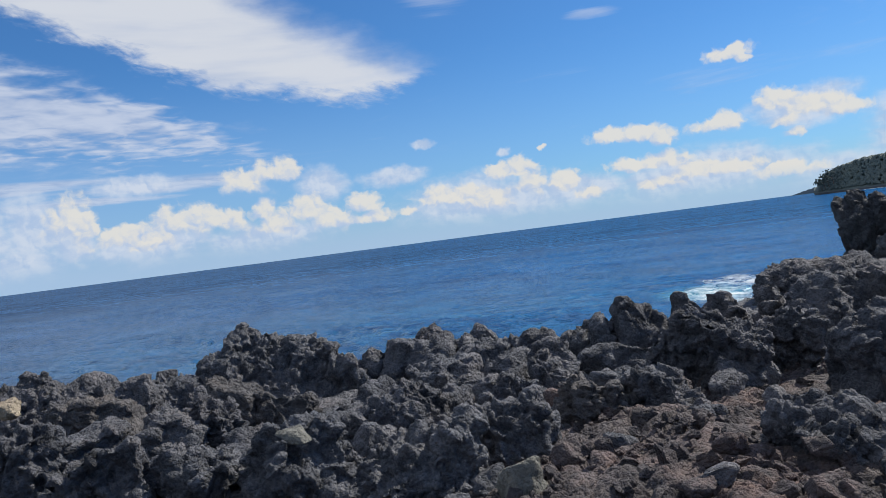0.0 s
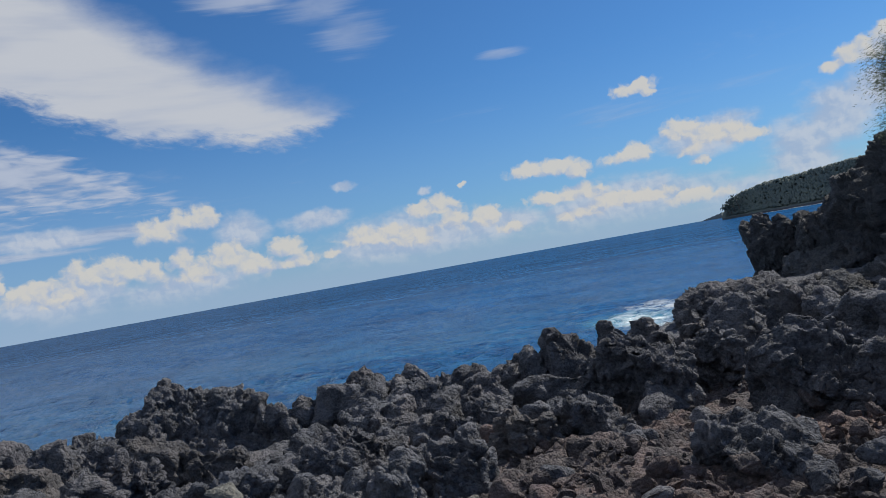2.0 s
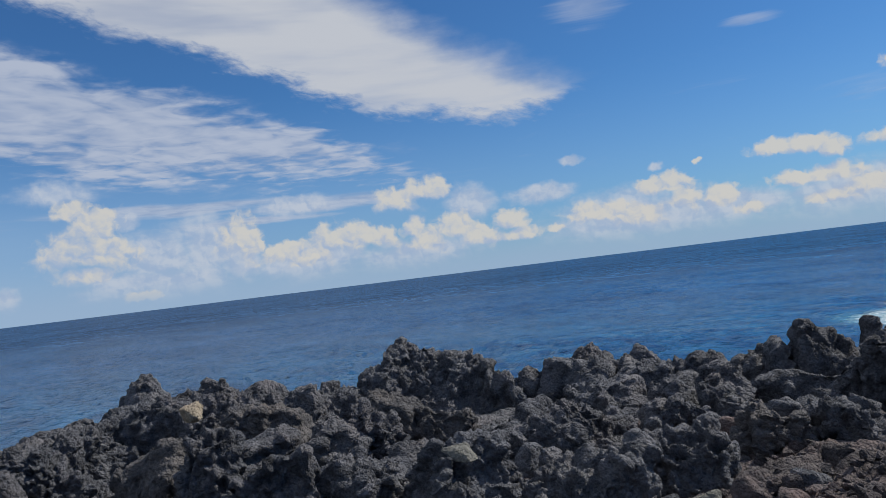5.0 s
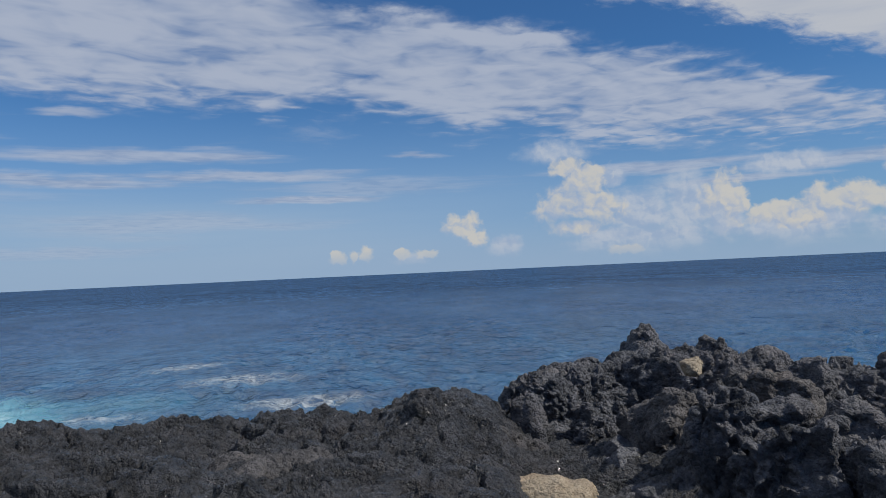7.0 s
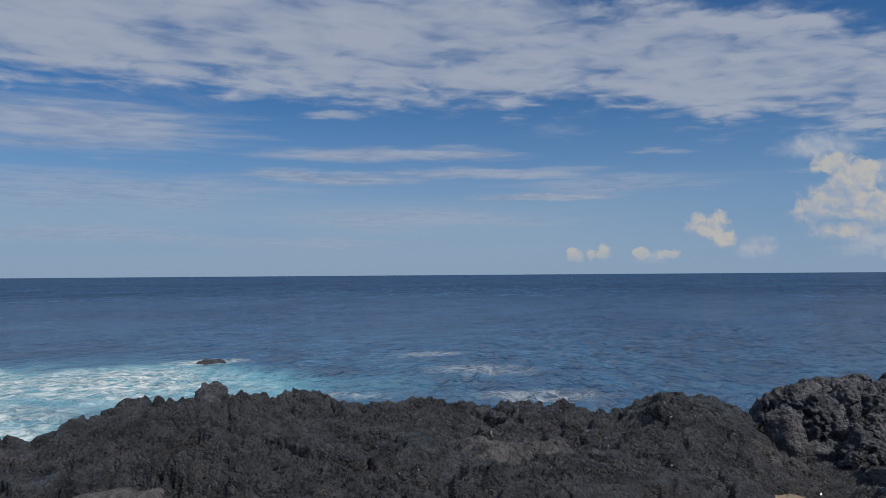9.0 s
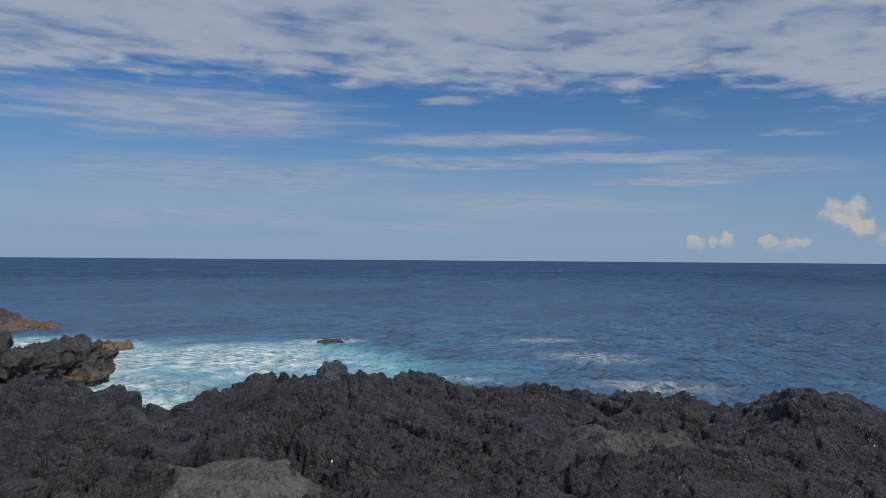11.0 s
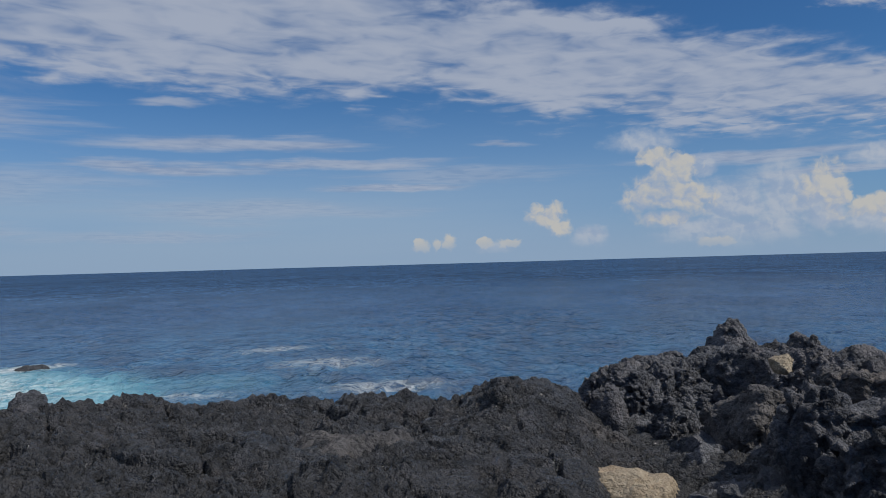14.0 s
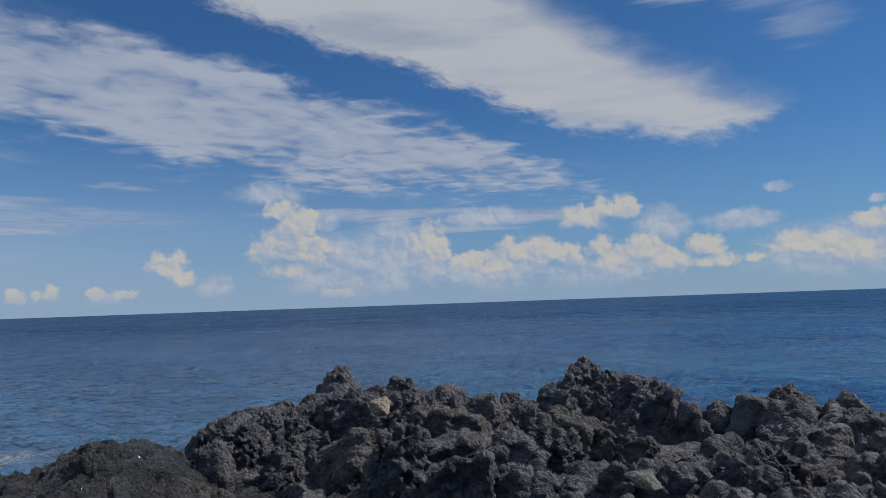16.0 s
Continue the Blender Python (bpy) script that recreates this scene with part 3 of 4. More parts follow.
def ground_height(az, r):
    c, n, s = along(az, CREST), along(az, NEAR), along(az, SHORE)
    f = np.clip((r - 4.2) / np.maximum(np.minimum(s, 12) - 5.5, 1), 0, 1)
    f = f * f * (3 - 2 * f)
    z = n * (1 - f) + c * f
    z = z * np.clip((r - 0.5) / 2.5, 0, 1)
    # the hump at the shelf's end
    z = z + 0.34 * np.exp(-((az + 48.0) / 3.6) ** 2 - ((r - 8.7) / 1.3) ** 2)
    away = np.clip((np.abs(az + 10) - 110) / 40, 0, 1) * np.clip((r - 6) / 30, 0, 1) * 5
    drop = np.clip((r - s) / 1.5, 0, 1)
    drop = drop * drop * (3 - 2 * drop)
    return (z + away) * (1 - drop) + (SEA - 1.6) * drop


def plates(p):
    """Broken crust: each slab's own height and tilt, and one in the seams between slabs."""
    b = np.floor(p).astype(np.int64)
    first, second, step = np.full(len(p), 9.0), np.full(len(p), 9.0), np.zeros(len(p))
    for dx in (-1, 0, 1):
        for dy in (-1, 0, 1):
            i, j = b[:, 0] + dx, b[:, 1] + dy
            ex, ey = p[:, 0] - i - hashed(i, j, 0, 51), p[:, 1] - j - hashed(i, j, 0, 57)
            d = ex * ex + ey * ey
            rise = hashed(i, j, 0, 63) - 0.5 + (hashed(i, j, 0, 67) - 0.5) * ex + (hashed(i, j, 0, 71) - 0.5) * ey
            second = np.where(d < first, first, np.minimum(second, d))
            step = np.where(d < first, rise, step)
            first = np.minimum(first, d)
    return step, np.clip(1 - (np.sqrt(second) - np.sqrt(first)) / 0.09, 0, 1)


def build_ground():
    az = np.concatenate([np.arange(-180, -108, 2.0), np.arange(-108, -40, 0.2), np.arange(-40, 44, 0.34), np.arange(44, 180, 2.0)])
    r = np.concatenate([np.array([0.02, 0.1, 0.2]), np.arange(0.3, 4.2, 0.2), np.geomspace(4.2, 11.5, 330), np.geomspace(11.6, 34, 70), np.geomspace(36, 200, 18)])
    na, nr = len(az), len(r)
    A, R = np.meshgrid(az, r, indexing="ij")
    a, q = A.ravel(), R.ravel()
    x, y = q * np.sin(np.radians(a)), q * np.cos(np.radians(a))
    z = ground_height(a, q)
    p = np.stack([x, y, z], 1)
    flat = np.stack([x, y, np.zeros_like(x)], 1)
    calm = np.clip((q - 0.2) / 2.6, 0.12, 1)
    shelf = np.clip((-42 - a) / 8, 0, 1)
    p[:, 2] += calm * (0.16 * fractal(flat / 1.3, 4, 0.5, 5) + 0.14 * (lumps(flat / 0.75, 2) - 0.65))
    crack = np.clip(1 - np.abs(fractal(flat / 0.8, 3, 0.5, 33)) / 0.05, 0, 1)
    p[:, 2] -= calm * (0.10 + 0.10 * shelf) * crack * np.where(q < 14, 1, 0)
    step, seam = plates(flat / np.array((0.75, 0.5, 1.0)) + 0.25 * np.stack([fractal(flat / 0.5, 3, 0.5, 41), fractal(flat / 0.5, 3, 0.5, 44), np.zeros_like(x)], 1))
    p[:, 2] += calm * shelf * (0.11 * step - 0.05 * seam) * np.where(q < 20, 1, 0)
    rough = np.where(q < 40, 1, 0) * calm * np.where((a > -6) & (q < 7.5), 0.55, 0.74 + 0.12 * shelf)
    p[:, 2] += rough * clinker(p, 1.0)
    p[:, 0] += calm * 0.07 * fractal(p / 0.3, 3, 0.5, 60)
    p[:, 1] += calm * 0.07 * fractal(p / 0.3, 3, 0.5, 66)
    i = np.arange(na * nr).reshape(na, nr)
    j = np.roll(i, -1, 0)
    f = np.stack([i[:, :-1], i[:, 1:], j[:, 1:], j[:, :-1]], -1).reshape(-1, 4)
    me = mesh_of("ground", p, f, SHELF_LAVA)
    me.materials.append(RUBBLE)
    me.materials.append(LAVA)
    fx, fy = x[f[:, 0]], y[f[:, 0]]
    wob = fractal(flat[f[:, 0]] / 0.7, 4, 0.6, 90)
    shelf_part = fx + 0.35 * np.abs(fy - 2) + 1.2 * wob < -2.4
    rubble_part = ((fx - 2.2) / 3.6) ** 2 + ((fy - 4.6) / 2.9) ** 2 + 0.8 * wob < 1
    kind = np.where(rubble_part, 1, np.where(shelf_part & (fy < 7.5 + wob), 0, 2))
    me.polygons.foreach_set("material_index", kind.astype(np.int32))
    tagged(new("ground", me), "rough dark lava shore with a wet shelf and reddish rubble", "ground", kind="structure")


def build_sea():
    az = np.concatenate([np.arange(-180, -108, 3.0), np.arange(-108, 40, 0.3), np.arange(40, 180, 3.0)])
    r = np.concatenate([np.geomspace(7, 24, 20), np.geomspace(24.3, 240, 330), np.geomspace(246, 4900, 60)])
    na, nr = len(az), len(r)
    A, R = np.meshgrid(np.radians(az), r, indexing="ij")
    x, y, q = (R * np.sin(A)).ravel(), (R * np.cos(A)).ravel(), R.ravel()
    u, v = 0.8 * x - 0.6 * y, 0.6 * x + 0.8 * y
    near = np.clip(1 - q / 240, 0, 1) ** 0.7
    s = np.stack([u * 0.05, v * 0.11, np.zeros_like(u)], 1)
    bend = np.stack([fractal(s * 2.1, 2, 0.5, 31), fractal(s * 2.3, 2, 0.5, 35), np.zeros_like(u)], 1) * 0.25
    chop = 1 - 2 * np.abs(fractal(s * np.array((13.0, 9.0, 1)) + bend, 2, 0.5, 27))
    chop = chop + 0.5 * (1 - 2 * np.abs(fractal(s * np.array((6.0, 4.5, 1)) - bend, 2, 0.5, 29)))
    gust = np.clip(0.7 + 1.2 * fractal(s * 0.6, 2, 0.5, 38), 0.25, 1.4)
    z = SEA + near * (0.26 * fractal(s, 2, 0.5, 21) + 0.15 * gust * (chop - 0.6))
    p = np.stack([x, y, z], 1)
    i = np.arange(na * nr).reshape(na, nr)
    j = np.roll(i, -1, 0)
    f = np.stack([i[:, :-1], i[:, 1:], j[:, 1:], j[:, :-1]], -1).reshape(-1, 4)
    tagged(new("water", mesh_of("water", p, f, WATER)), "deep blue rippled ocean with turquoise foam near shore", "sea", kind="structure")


build_ground()
build_sea()


# ---- cliff, headland, islets ----
def spot(az, d):
    return d * math.sin(radians(az)), d * math.cos(radians(az))


def cliff(az, d, top, half_width, half_depth, height, label, **more):
    x, y = spot(az, d)
    return rock(x, y, top, half_width, half_depth, height, -az, label, CLIFF, name="lava_cliff", category="cliff", **more)


cliff(47.5, 20.5, 3.9, 3.3, 2.6, 2.6, "tall dark lava cliff in its own shade", level=7, square=0.55, strength=2.0)
cliff(43.0, 19.4, 3.10, 1.7, 1.6, 1.7, "dark lava cliff shoulder topped by a tree", level=7, square=0.5, strength=1.2, taper=0.3)
cliff(39.9, 19.2, 2.85, 1.15, 1.3, 1.7, "steep dark lava cliff edge under the tree", level=7, square=0.5, strength=1.2, taper=0.3)
cliff(37.3, 19.3, 2.32, 0.85, 1.2, 1.5, "sloping dark lava cliff edge", square=0.55, strength=1.2, taper=0.4)
cliff(35.2, 19.4, 1.78, 0.80, 1.1, 1.3, "broken dark lava cliff foot over the sea", square=0.6, strength=1.2, taper=0.4)
cliff(31.6, 20.2, 0.95, 0.98, 0.7, 1.2, "bulging dark lava foot of the stack", square=0.6, strength=0.9, cuts=8)
cliff(30.7, 20.0, 1.30, 0.56, 0.6, 0.9, "jagged lava stack leaning over the sea", square=0.75, strength=0.9, taper=-0.25, lean=-0.3, cuts=9)
cliff(29.35, 19.9, 1.43, 0.2, 0.3, 0.5, "pointed lava horn on the stack", square=0.8, strength=0.7, taper=0.3, lean=-0.9, cuts=9)
cliff(30.5, 20.0, 1.54, 0.30, 0.3, 0.7, "pointed lava tooth on the stack", square=0.8, strength=0.7, taper=0.8, lean=-0.5, cuts=9)
cliff(31.7, 20.0, 1.42, 0.42, 0.4, 0.8, "slanting lava tooth behind the stack", square=0.8, strength=0.8, taper=0.5, lean=-0.4, cuts=9)
cliff(33.0, 19.7, 1.38, 0.60, 0.8, 1.0, "jagged lava crest below the cliff", square=0.65, strength=1.0, taper=0.2, cuts=8)
cliff(34.0, 19.4, 1.36, 0.60, 0.9, 1.1, "dark lava crest at the cliff foot", square=0.6, strength=1.2)
cliff(33.0, 18.6, 0.62, 0.9, 1.1, 0.9, "low broken lava bench below the cliff", square=0.6, strength=1.3)
cliff(38.2, 14.8, 0.70, 1.3, 1.2, 1.1, "dark lava bank in the shade of the cliff", square=0.7, strength=1.4)
cliff(44.0, 13.0, 1.10, 1.6, 1.5, 1.4, "dark lava bank under the tall cliff", square=0.7, strength=1.4)
cliff(33.5, 12.5, 0.50, 0.9, 0.9, 0.8, "jumbled lava bank above the ledge", square=0.7, strength=1.3)
cliff(29.0, 11.3, 0.48, 0.8, 0.8, 0.8, "jumbled lava knob above the ledge", square=0.7, strength=1.3)


def islet(az, d, half_width, half_depth, top, label, seed, square=0.6, mat=None):
    """A sea rock of uneven, slightly tilted ledges, going straight down into the water."""
    x, y = spot(az, d)
    v, t = ball(7 if half_width > 5 else 6)
    p = np.sign(v) * np.abs(v) ** square
    p = p * np.array((half_width, half_depth, top - SEA))
    side = v[:, :2] / np.maximum(np.linalg.norm(v[:, :2], axis=1), 0.05)[:, None] * np.array((half_width, half_depth))
    p[:, :2] = np.where(v[:, 2:] < 0.15, side, p[:, :2])
    k = min(1.0, half_width / 3)
    p += v * (k * (2.0 * fractal(p / 2.6 + seed, 4, 0.55, seed) + 0.5 * (1 - 3 * np.abs(fractal(p / 1.3 + seed, 3, 0.5, seed + 9)))))[:, None]
    # ledges, each reaching out by its own measure
    tilt = p[:, 2] + 0.10 * p[:, 0] - 0.08 * p[:, 1] + 0.15 * fractal(p / 1.5, 3, 0.5, seed + 4)
    layer = np.floor(tilt / 0.38)
    reach = 0.88 + 0.2 * hashed(layer.astype(np.int64), 0, 0, seed)
    p[:, :2] *= reach[:, None]
    rise = tilt / 0.38 - layer
    p[:, 2] += 0.38 * (rise ** 4 - rise) * 0.75
    n = outward(p, t)
    p += n * (k * clinker(p / 1.6 + seed, 2.2))[:, None]
    p[:, 2] += top - SEA - np.percentile(p[:, 2], 99.0)
    ob = new("sea_rock", mesh_of("sea_rock", p + np.array((0, 0, SEA)), t, mat or TIDE_ROCK))
    ob.matrix_world = pose(x, y, 0, 0, 0, -az)
    return tagged(ob, label, "sea rock")


islet(-107.4, 33.0, 5.4, 2.8, -1.6, "layered dark sea rock with brown tide line in foam", 3, 0.7)
islet(-101.0, 32.0, 2.0, 1.5, -2.25, "low layered dark sea rock washed by foam", 5, 0.6)
islet(-104.0, 62.0, 3.6, 3.0, -2.4, "low dark sea rock further out in the foam", 7)
islet(-96.5, 46.0, 1.1, 0.7, -3.05, "low brown reef rock breaking the water", 11)
islet(-81.4, 46.5, 0.6, 0.4, -3.27, "low black reef rock awash in white foam", 17, mat=CLIFF)
islet(-98.6, 45.0, 0.9, 0.6, -2.9, "small brown reef rock breaking the water", 13)


def headland():
    s = np.linspace(0, 1, 560)
    az = 27.6 + 34 * s
    d = 1150 - 330 * np.minimum(s * 2.2, 1)
    top = d * np.tan(np.radians(np.interp(az, [27.6, 28.2, 28.9, 30.7, 33, 36, 45, 62], [0.2, 0.55, 1.25, 1.72, 1.9, 2.2, 2.8, 3.5]))) + EYE
    rings = [(-12, SEA - 2), (0, SEA + 3.5), (8, SEA + 6), (30, None), (90, None), (300, SEA + 4)]
    v = []
    for k in range(len(s)):
        x, y = spot(az[k], 1.0)
        reach = [back * (0.3 + min(1, s[k] * 6)) for back, z in rings]
        rise = [(top[k] * (0.72 if i == 3 else 1.0)) if z is None else min(z, top[k]) for i, (back, z) in enumerate(rings)]
        for i in range(26):
            q = float(np.interp(i / 5, range(6), reach))
            v.append((x * (d[k] + q), y * (d[k] + q), float(np.interp(i / 5, range(6), rise))))
    n = 26
    v = np.array(v)
    # the canopy: crowns side by side
    wood = np.clip((np.tile(np.arange(n), len(s)) - 4) / 4, 0, 1)
    v[:, 2] += wood * (2.6 * (lumps(v / 7.5, 4) - 0.7) + 1.6 * (lumps(v / 3.2, 6) - 0.7) + 1.2 * fractal(v / 14, 3, 0.5, 8))
    f = [(k * n + i, (k + 1) * n + i, (k + 1) * n + i + 1, k * n + i + 1) for k in range(len(s) - 1) for i in range(n - 1)]
    ob = new("headland", mesh_of("headland", v, f, CLIFF, True))
    ob.data.materials.append(HAZED_WOODS)
    ob.data.polygons.foreach_set("material_index", np.array([0 if i < 4 else 1 for k in range(len(s) - 1) for i in range(n - 1)], np.int32))
    tagged(ob, "distant dark rocky headland covered with green woods", "headland", kind="structure")
    # the woods on it
    rng = np.random.RandomState(5)
    bv, bt = ball(1)
    vs, fs = [], []
    count = 0
    for _ in range(16000):
        k = rng.uniform(0, 1) ** 1.3
        a = 27.9 + 26 * k
        dd = np.interp(a, az, d)
        tp = np.interp(a, az, top)
        u = rng.uniform(0, 1)
        back = (2 + 88 * u) * (0.3 + min(1, k * 6))
        z = SEA + 4 + (tp - SEA - 4) * min(1, u * 3.2 + 0.05)
        size = rng.uniform(1.0, 2.6) * (0.7 if k < 0.05 else 1)
        q = bv * np.array((1, 1, rng.uniform(0.8, 1.5))) * size * (1 + 0.4 * fractal(bv * 1.9 + rng.uniform(0, 90), 3, 0.6, 3))[:, None]
        z += min(rng.exponential(0.7), 1.8) * (u > 0.25)
        x, y = spot(a, dd + back)
        vs.append(q + np.array((x, y, z)))
        fs.append(bt + count)
        count += len(bv)
    tagged(new("woods", mesh_of("woods", np.concatenate(vs), np.concatenate(fs), HAZED_WOODS)), "dense green shore woods on the distant headland", "woods", kind="stuff")
    # far low land beyond it
    x0, y0 = spot(26.2, 3600)
    x1, y1 = spot(28.6, 3300)
    bm = bmesh.new()
    pts = []
    for k in range(24):
        t = k / 23
        h = 34 * t ** 0.9 + 3 * math.sin(k * 1.9) * t
        pts.append((bm.verts.new((x0 + (x1 - x0) * t, y0 + (y1 - y0) * t, SEA - 2)), bm.verts.new((x0 + (x1 - x0) * t, y0 + (y1 - y0) * t, SEA + h)), bm.verts.new((x0 + (x1 - x0) * t + 60, y0 + (y1 - y0) * t + 200, SEA - 2))))
    for a, b in zip(pts, pts[1:]):
        bm.faces.new((a[0], b[0], b[1], a[1]))
        bm.faces.new((a[1], b[1], b[2], a[2]))
    me = bpy.data.meshes.new("far_point")
    bm.to_mesh(me)
    me.materials.append(HAZED_FAR_WOODS)
    tagged(new("far_point", me), "low hazy wooded point near the horizon", "headland", kind="structure")


headland()


def shore_tree(az, d, foot, height, spread, label, seed):
    """A far tree with a bare leaning trunk and a flat ragged crown."""
    rng = np.random.RandomState(seed)
    x, y = spot(az, d)
    root = tagged(new("shore_tree"), label, "tree", "trees at the headland's tip")
    root.matrix_world = pose(x, y, foot, 0, 0, -az)
    bv, bt = ball(1)
    lean = -0.25 * height
    rings = []
    for k in range(5):
        t = k / 4
        w = 0.55 * (1 - 0.7 * t)
        rings += [(lean * t * t + w * math.cos(j * math.pi / 3), w * math.sin(j * math.pi / 3), height * 0.85 * t) for j in range(6)]
    f = [(k * 6 + j, k * 6 + (j + 1) % 6, k * 6 + 6 + (j + 1) % 6, k * 6 + 6 + j) for k in range(4) for j in range(6)]
    new("trunk", mesh_of("trunk", rings, f, BARK)).parent = root
    vs, fs = [], []
    for k in range(90):
        c = rng.normal(size=3) * np.array((spread * 0.5, spread * 0.4, height * 0.11)) + np.array((lean, 0, height * 0.85))
        vs.append(bv * rng.uniform(0.4, 1.25, 3) * 1.1 + c)
        fs.append(bt + len(bv) * k)
    new("crown", mesh_of("crown", np.concatenate(vs), np.concatenate(fs), HAZED_WOODS)).parent = root


for k, (az, foot, height, spread) in enumerate([(28.12, 1.0, 13.5, 5.5), (28.30, 3.0, 15.0, 6.0), (28.55, 5.0, 17.0, 6.5), (28.85, 8.0, 18.0, 6.5)]):
    shore_tree(az, 1138 - 8 * k, foot, height, spread, "dark umbrella-crowned tree on the headland's tip", 40 + k)


# ---- boulders ----
rock(-2.28, 10.55, 0.77, 1.12, 0.8, 0.95, 14, "large pyramid-shaped dark lava outcrop with a crumbling peak", level=7, taper=1.55, square=1.0, cuts=2, lean=-0.3, name="lava_outcrop", category="outcrop")
rock(-1.9, 10.3, 0.57, 0.5, 0.45, 1.26, 10, "knobbly dark lava peak beside the pyramid outcrop", cuts=-2, taper=0.7, name="lava_outcrop", category="outcrop")
rock(-2.2, 10.58, 0.5, 1.12, 0.67, 1.23, 12, "broad dark lava mass carrying two peaks", level=7, taper=0.8, name="lava_outcrop", category="outcrop")
rock(-1.38, 10.1, 0.36, 0.36, 0.32, 1.02, 8, "sloping dark lava shoulder of the pyramid outcrop", name="lava_outcrop", category="outcrop")
rock(-4.15, 9.68, 0.17, 1.39, 0.56, 1.11, 23, "low dark lava crest along the shore", level=6, name="lava_outcrop", category="outcrop")
rock(0.31, 10.54, -0.01, 1.43, 0.57, 1.25, -2, "long dark clinkery lava crest along the shore", level=6, name="lava_outcrop", category="outcrop")
rock(-3.17, 6.51, 0.38, 0.79, 0.4, 0.76, 26, "dark lava bank between shore boulders", level=6, name="lava_outcrop", category="outcrop")
rock(-1.75, 6.63, 0.17, 0.85, 0.42, 0.78, 15, "clinkery lava bank below the pyramid outcrop", level=6, name="lava_outcrop", category="outcrop")
rock(0.87, 7.23, 0.04, 0.93, 0.46, 0.84, -7, "dark lava bank above the rubble", level=6, name="lava_outcrop", category="outcrop")
rock(2.42, 8.37, 0.23, 1.05, 0.52, 0.99, -16, "jumbled dark lava bank above the water", level=6, name="lava_outcrop", category="outcrop")
rock(-1.01, 4.76, 0.53, 0.12, 0.1, 0.05, 12, "flat pale grey stone lodged between lava boulders", GREY_STONE, square=0.4, strength=0.1, name="pale_stone", category="stone")
rock(-4.63, 9.77, 0.43, 0.4, 0.36, 0.65, 25, "rounded black lava boulder on the shore crest")
rock(-3.99, 9.84, 0.31, 0.41, 0.37, 0.63, 22, "dark pitted lava boulder on the shore crest")
rock(-3.82, 10.21, 0.31, 0.16, 0.16, 0.32, 21, "small round black lava stone perched on the crest", strength=0.35)
rock(-3.38, 10.03, 0.19, 0.31, 0.31, 0.5, 19, "low dark lava lump on the shore crest")
rock(-2.21, 8.15, 0.44, 0.45, 0.4, 0.79, 15, "brownish grey weathered lava boulder below the pyramid", BROWN_LAVA, strength=0.7, taper=0.3)
rock(-1.71, 7.77, 0.26, 0.29, 0.27, 0.65, 12, "brownish lava spur with a smooth side", BROWN_LAVA)
rock(-2.39, 7.01, 0.42, 0.43, 0.34, 0.6, 19, "lava boulder with a dark overhanging side", level=7, face=(-0.55, -0.8, -0.12, 0.32))
rock(-3.73, 7.68, 0.47, 0.5, 0.4, 0.51, 26, "sloping brownish grey lava slab among boulders", BROWN_LAVA, square=0.75, strength=0.7)
rock(-0.63, 7.29, 0.26, 0.66, 0.53, 0.82, 5, "broad clinkery dark lava boulder", level=7)
rock(-1.02, 5.13, 0.51, 0.47, 0.38, 0.91, 11, "big rough clinkery lava boulder near the path", level=7)
rock(-0.35, 5.16, 0.42, 0.56, 0.45, 0.9, 4, "big rounded clinkery lava boulder near the path", level=7)
rock(-0.57, 10.85, 0.37, 0.63, 0.44, 1.13, 3, "long knobbly lava outcrop on the shore crest", level=7, name="lava_outcrop", category="outcrop")
rock(0.14, 10.5, 0.22, 0.47, 0.33, 1.01, -1, "dark lava outcrop with a crusted top")
rock(0.61, 11.55, 0.22, 0.3, 0.27, 0.55, -3, "black angular lava block on the crest", square=0.5, strength=0.5)
rock(1.15, 9.77, 0.28, 0.49, 0.39, 0.81, -7, "rough grey lava hummock on the crest")
rock(1.1, 6.04, 0.35, 0.27, 0.24, 0.53, -10, "rounded brownish lava boulder with pocked skin", BROWN_LAVA)
rock(1.84, 9, 0.47, 0.35, 0.31, 0.8, -12, "crumbly dark lava knob above the water")
rock(2.44, 7.12, 0.67, 0.63, 0.34, 1.03, -19, "massive lava boulder with a flat shaded face", level=7, taper=0.25, square=0.75, strength=0.8, cuts=1, over=0.3, face=(-0.55, -0.8, -0.12, 0.32))
rock(2.37, 8.83, 0.67, 0.27, 0.24, 0.85, -15, "square black lava block standing on the crest", square=0.45, taper=-0.05, cuts=3, strength=0.7)
rock(2.78, 8.65, 0.65, 0.15, 0.15, 0.54, -18, "small tooth-shaped black lava stone", taper=0.8, strength=0.6)
rock(0.47, 5.49, 0.41, 0.38, 0.34, 0.7, -5, "dark lava boulder beside the rubble")
rock(1.78, 6.24, 0.34, 0.35, 0.31, 0.56, -16, "crumbled lava boulder above the rubble")
rock(0.4, 4.6, 0.23, 0.21, 0.19, 0.51, -5, "angular pale grey stone among red rubble", GREY_STONE, square=0.35, strength=0.12, name="pale_stone", category="stone")
rock(2.3, 4.62, 0.33, 0.35, 0.28, 0.51, -26, "blocky dark lava boulder standing in rubble", square=0.75, strength=0.9, cuts=1, over=0.2, face=(-0.55, -0.8, -0.12, 0.32))
rock(-0.12, 9.05, 0.18, 0.53, 0.43, 0.79, 1, "rough dark lava boulder among others on the shore")
rock(0.75, 8.35, 0.27, 0.34, 0.31, 0.65, -5, "rough dark lava boulder among others on the shore")
rock(1.19, 7.89, 0.34, 0.32, 0.29, 0.61, -9, "rough dark lava boulder among others on the shore")
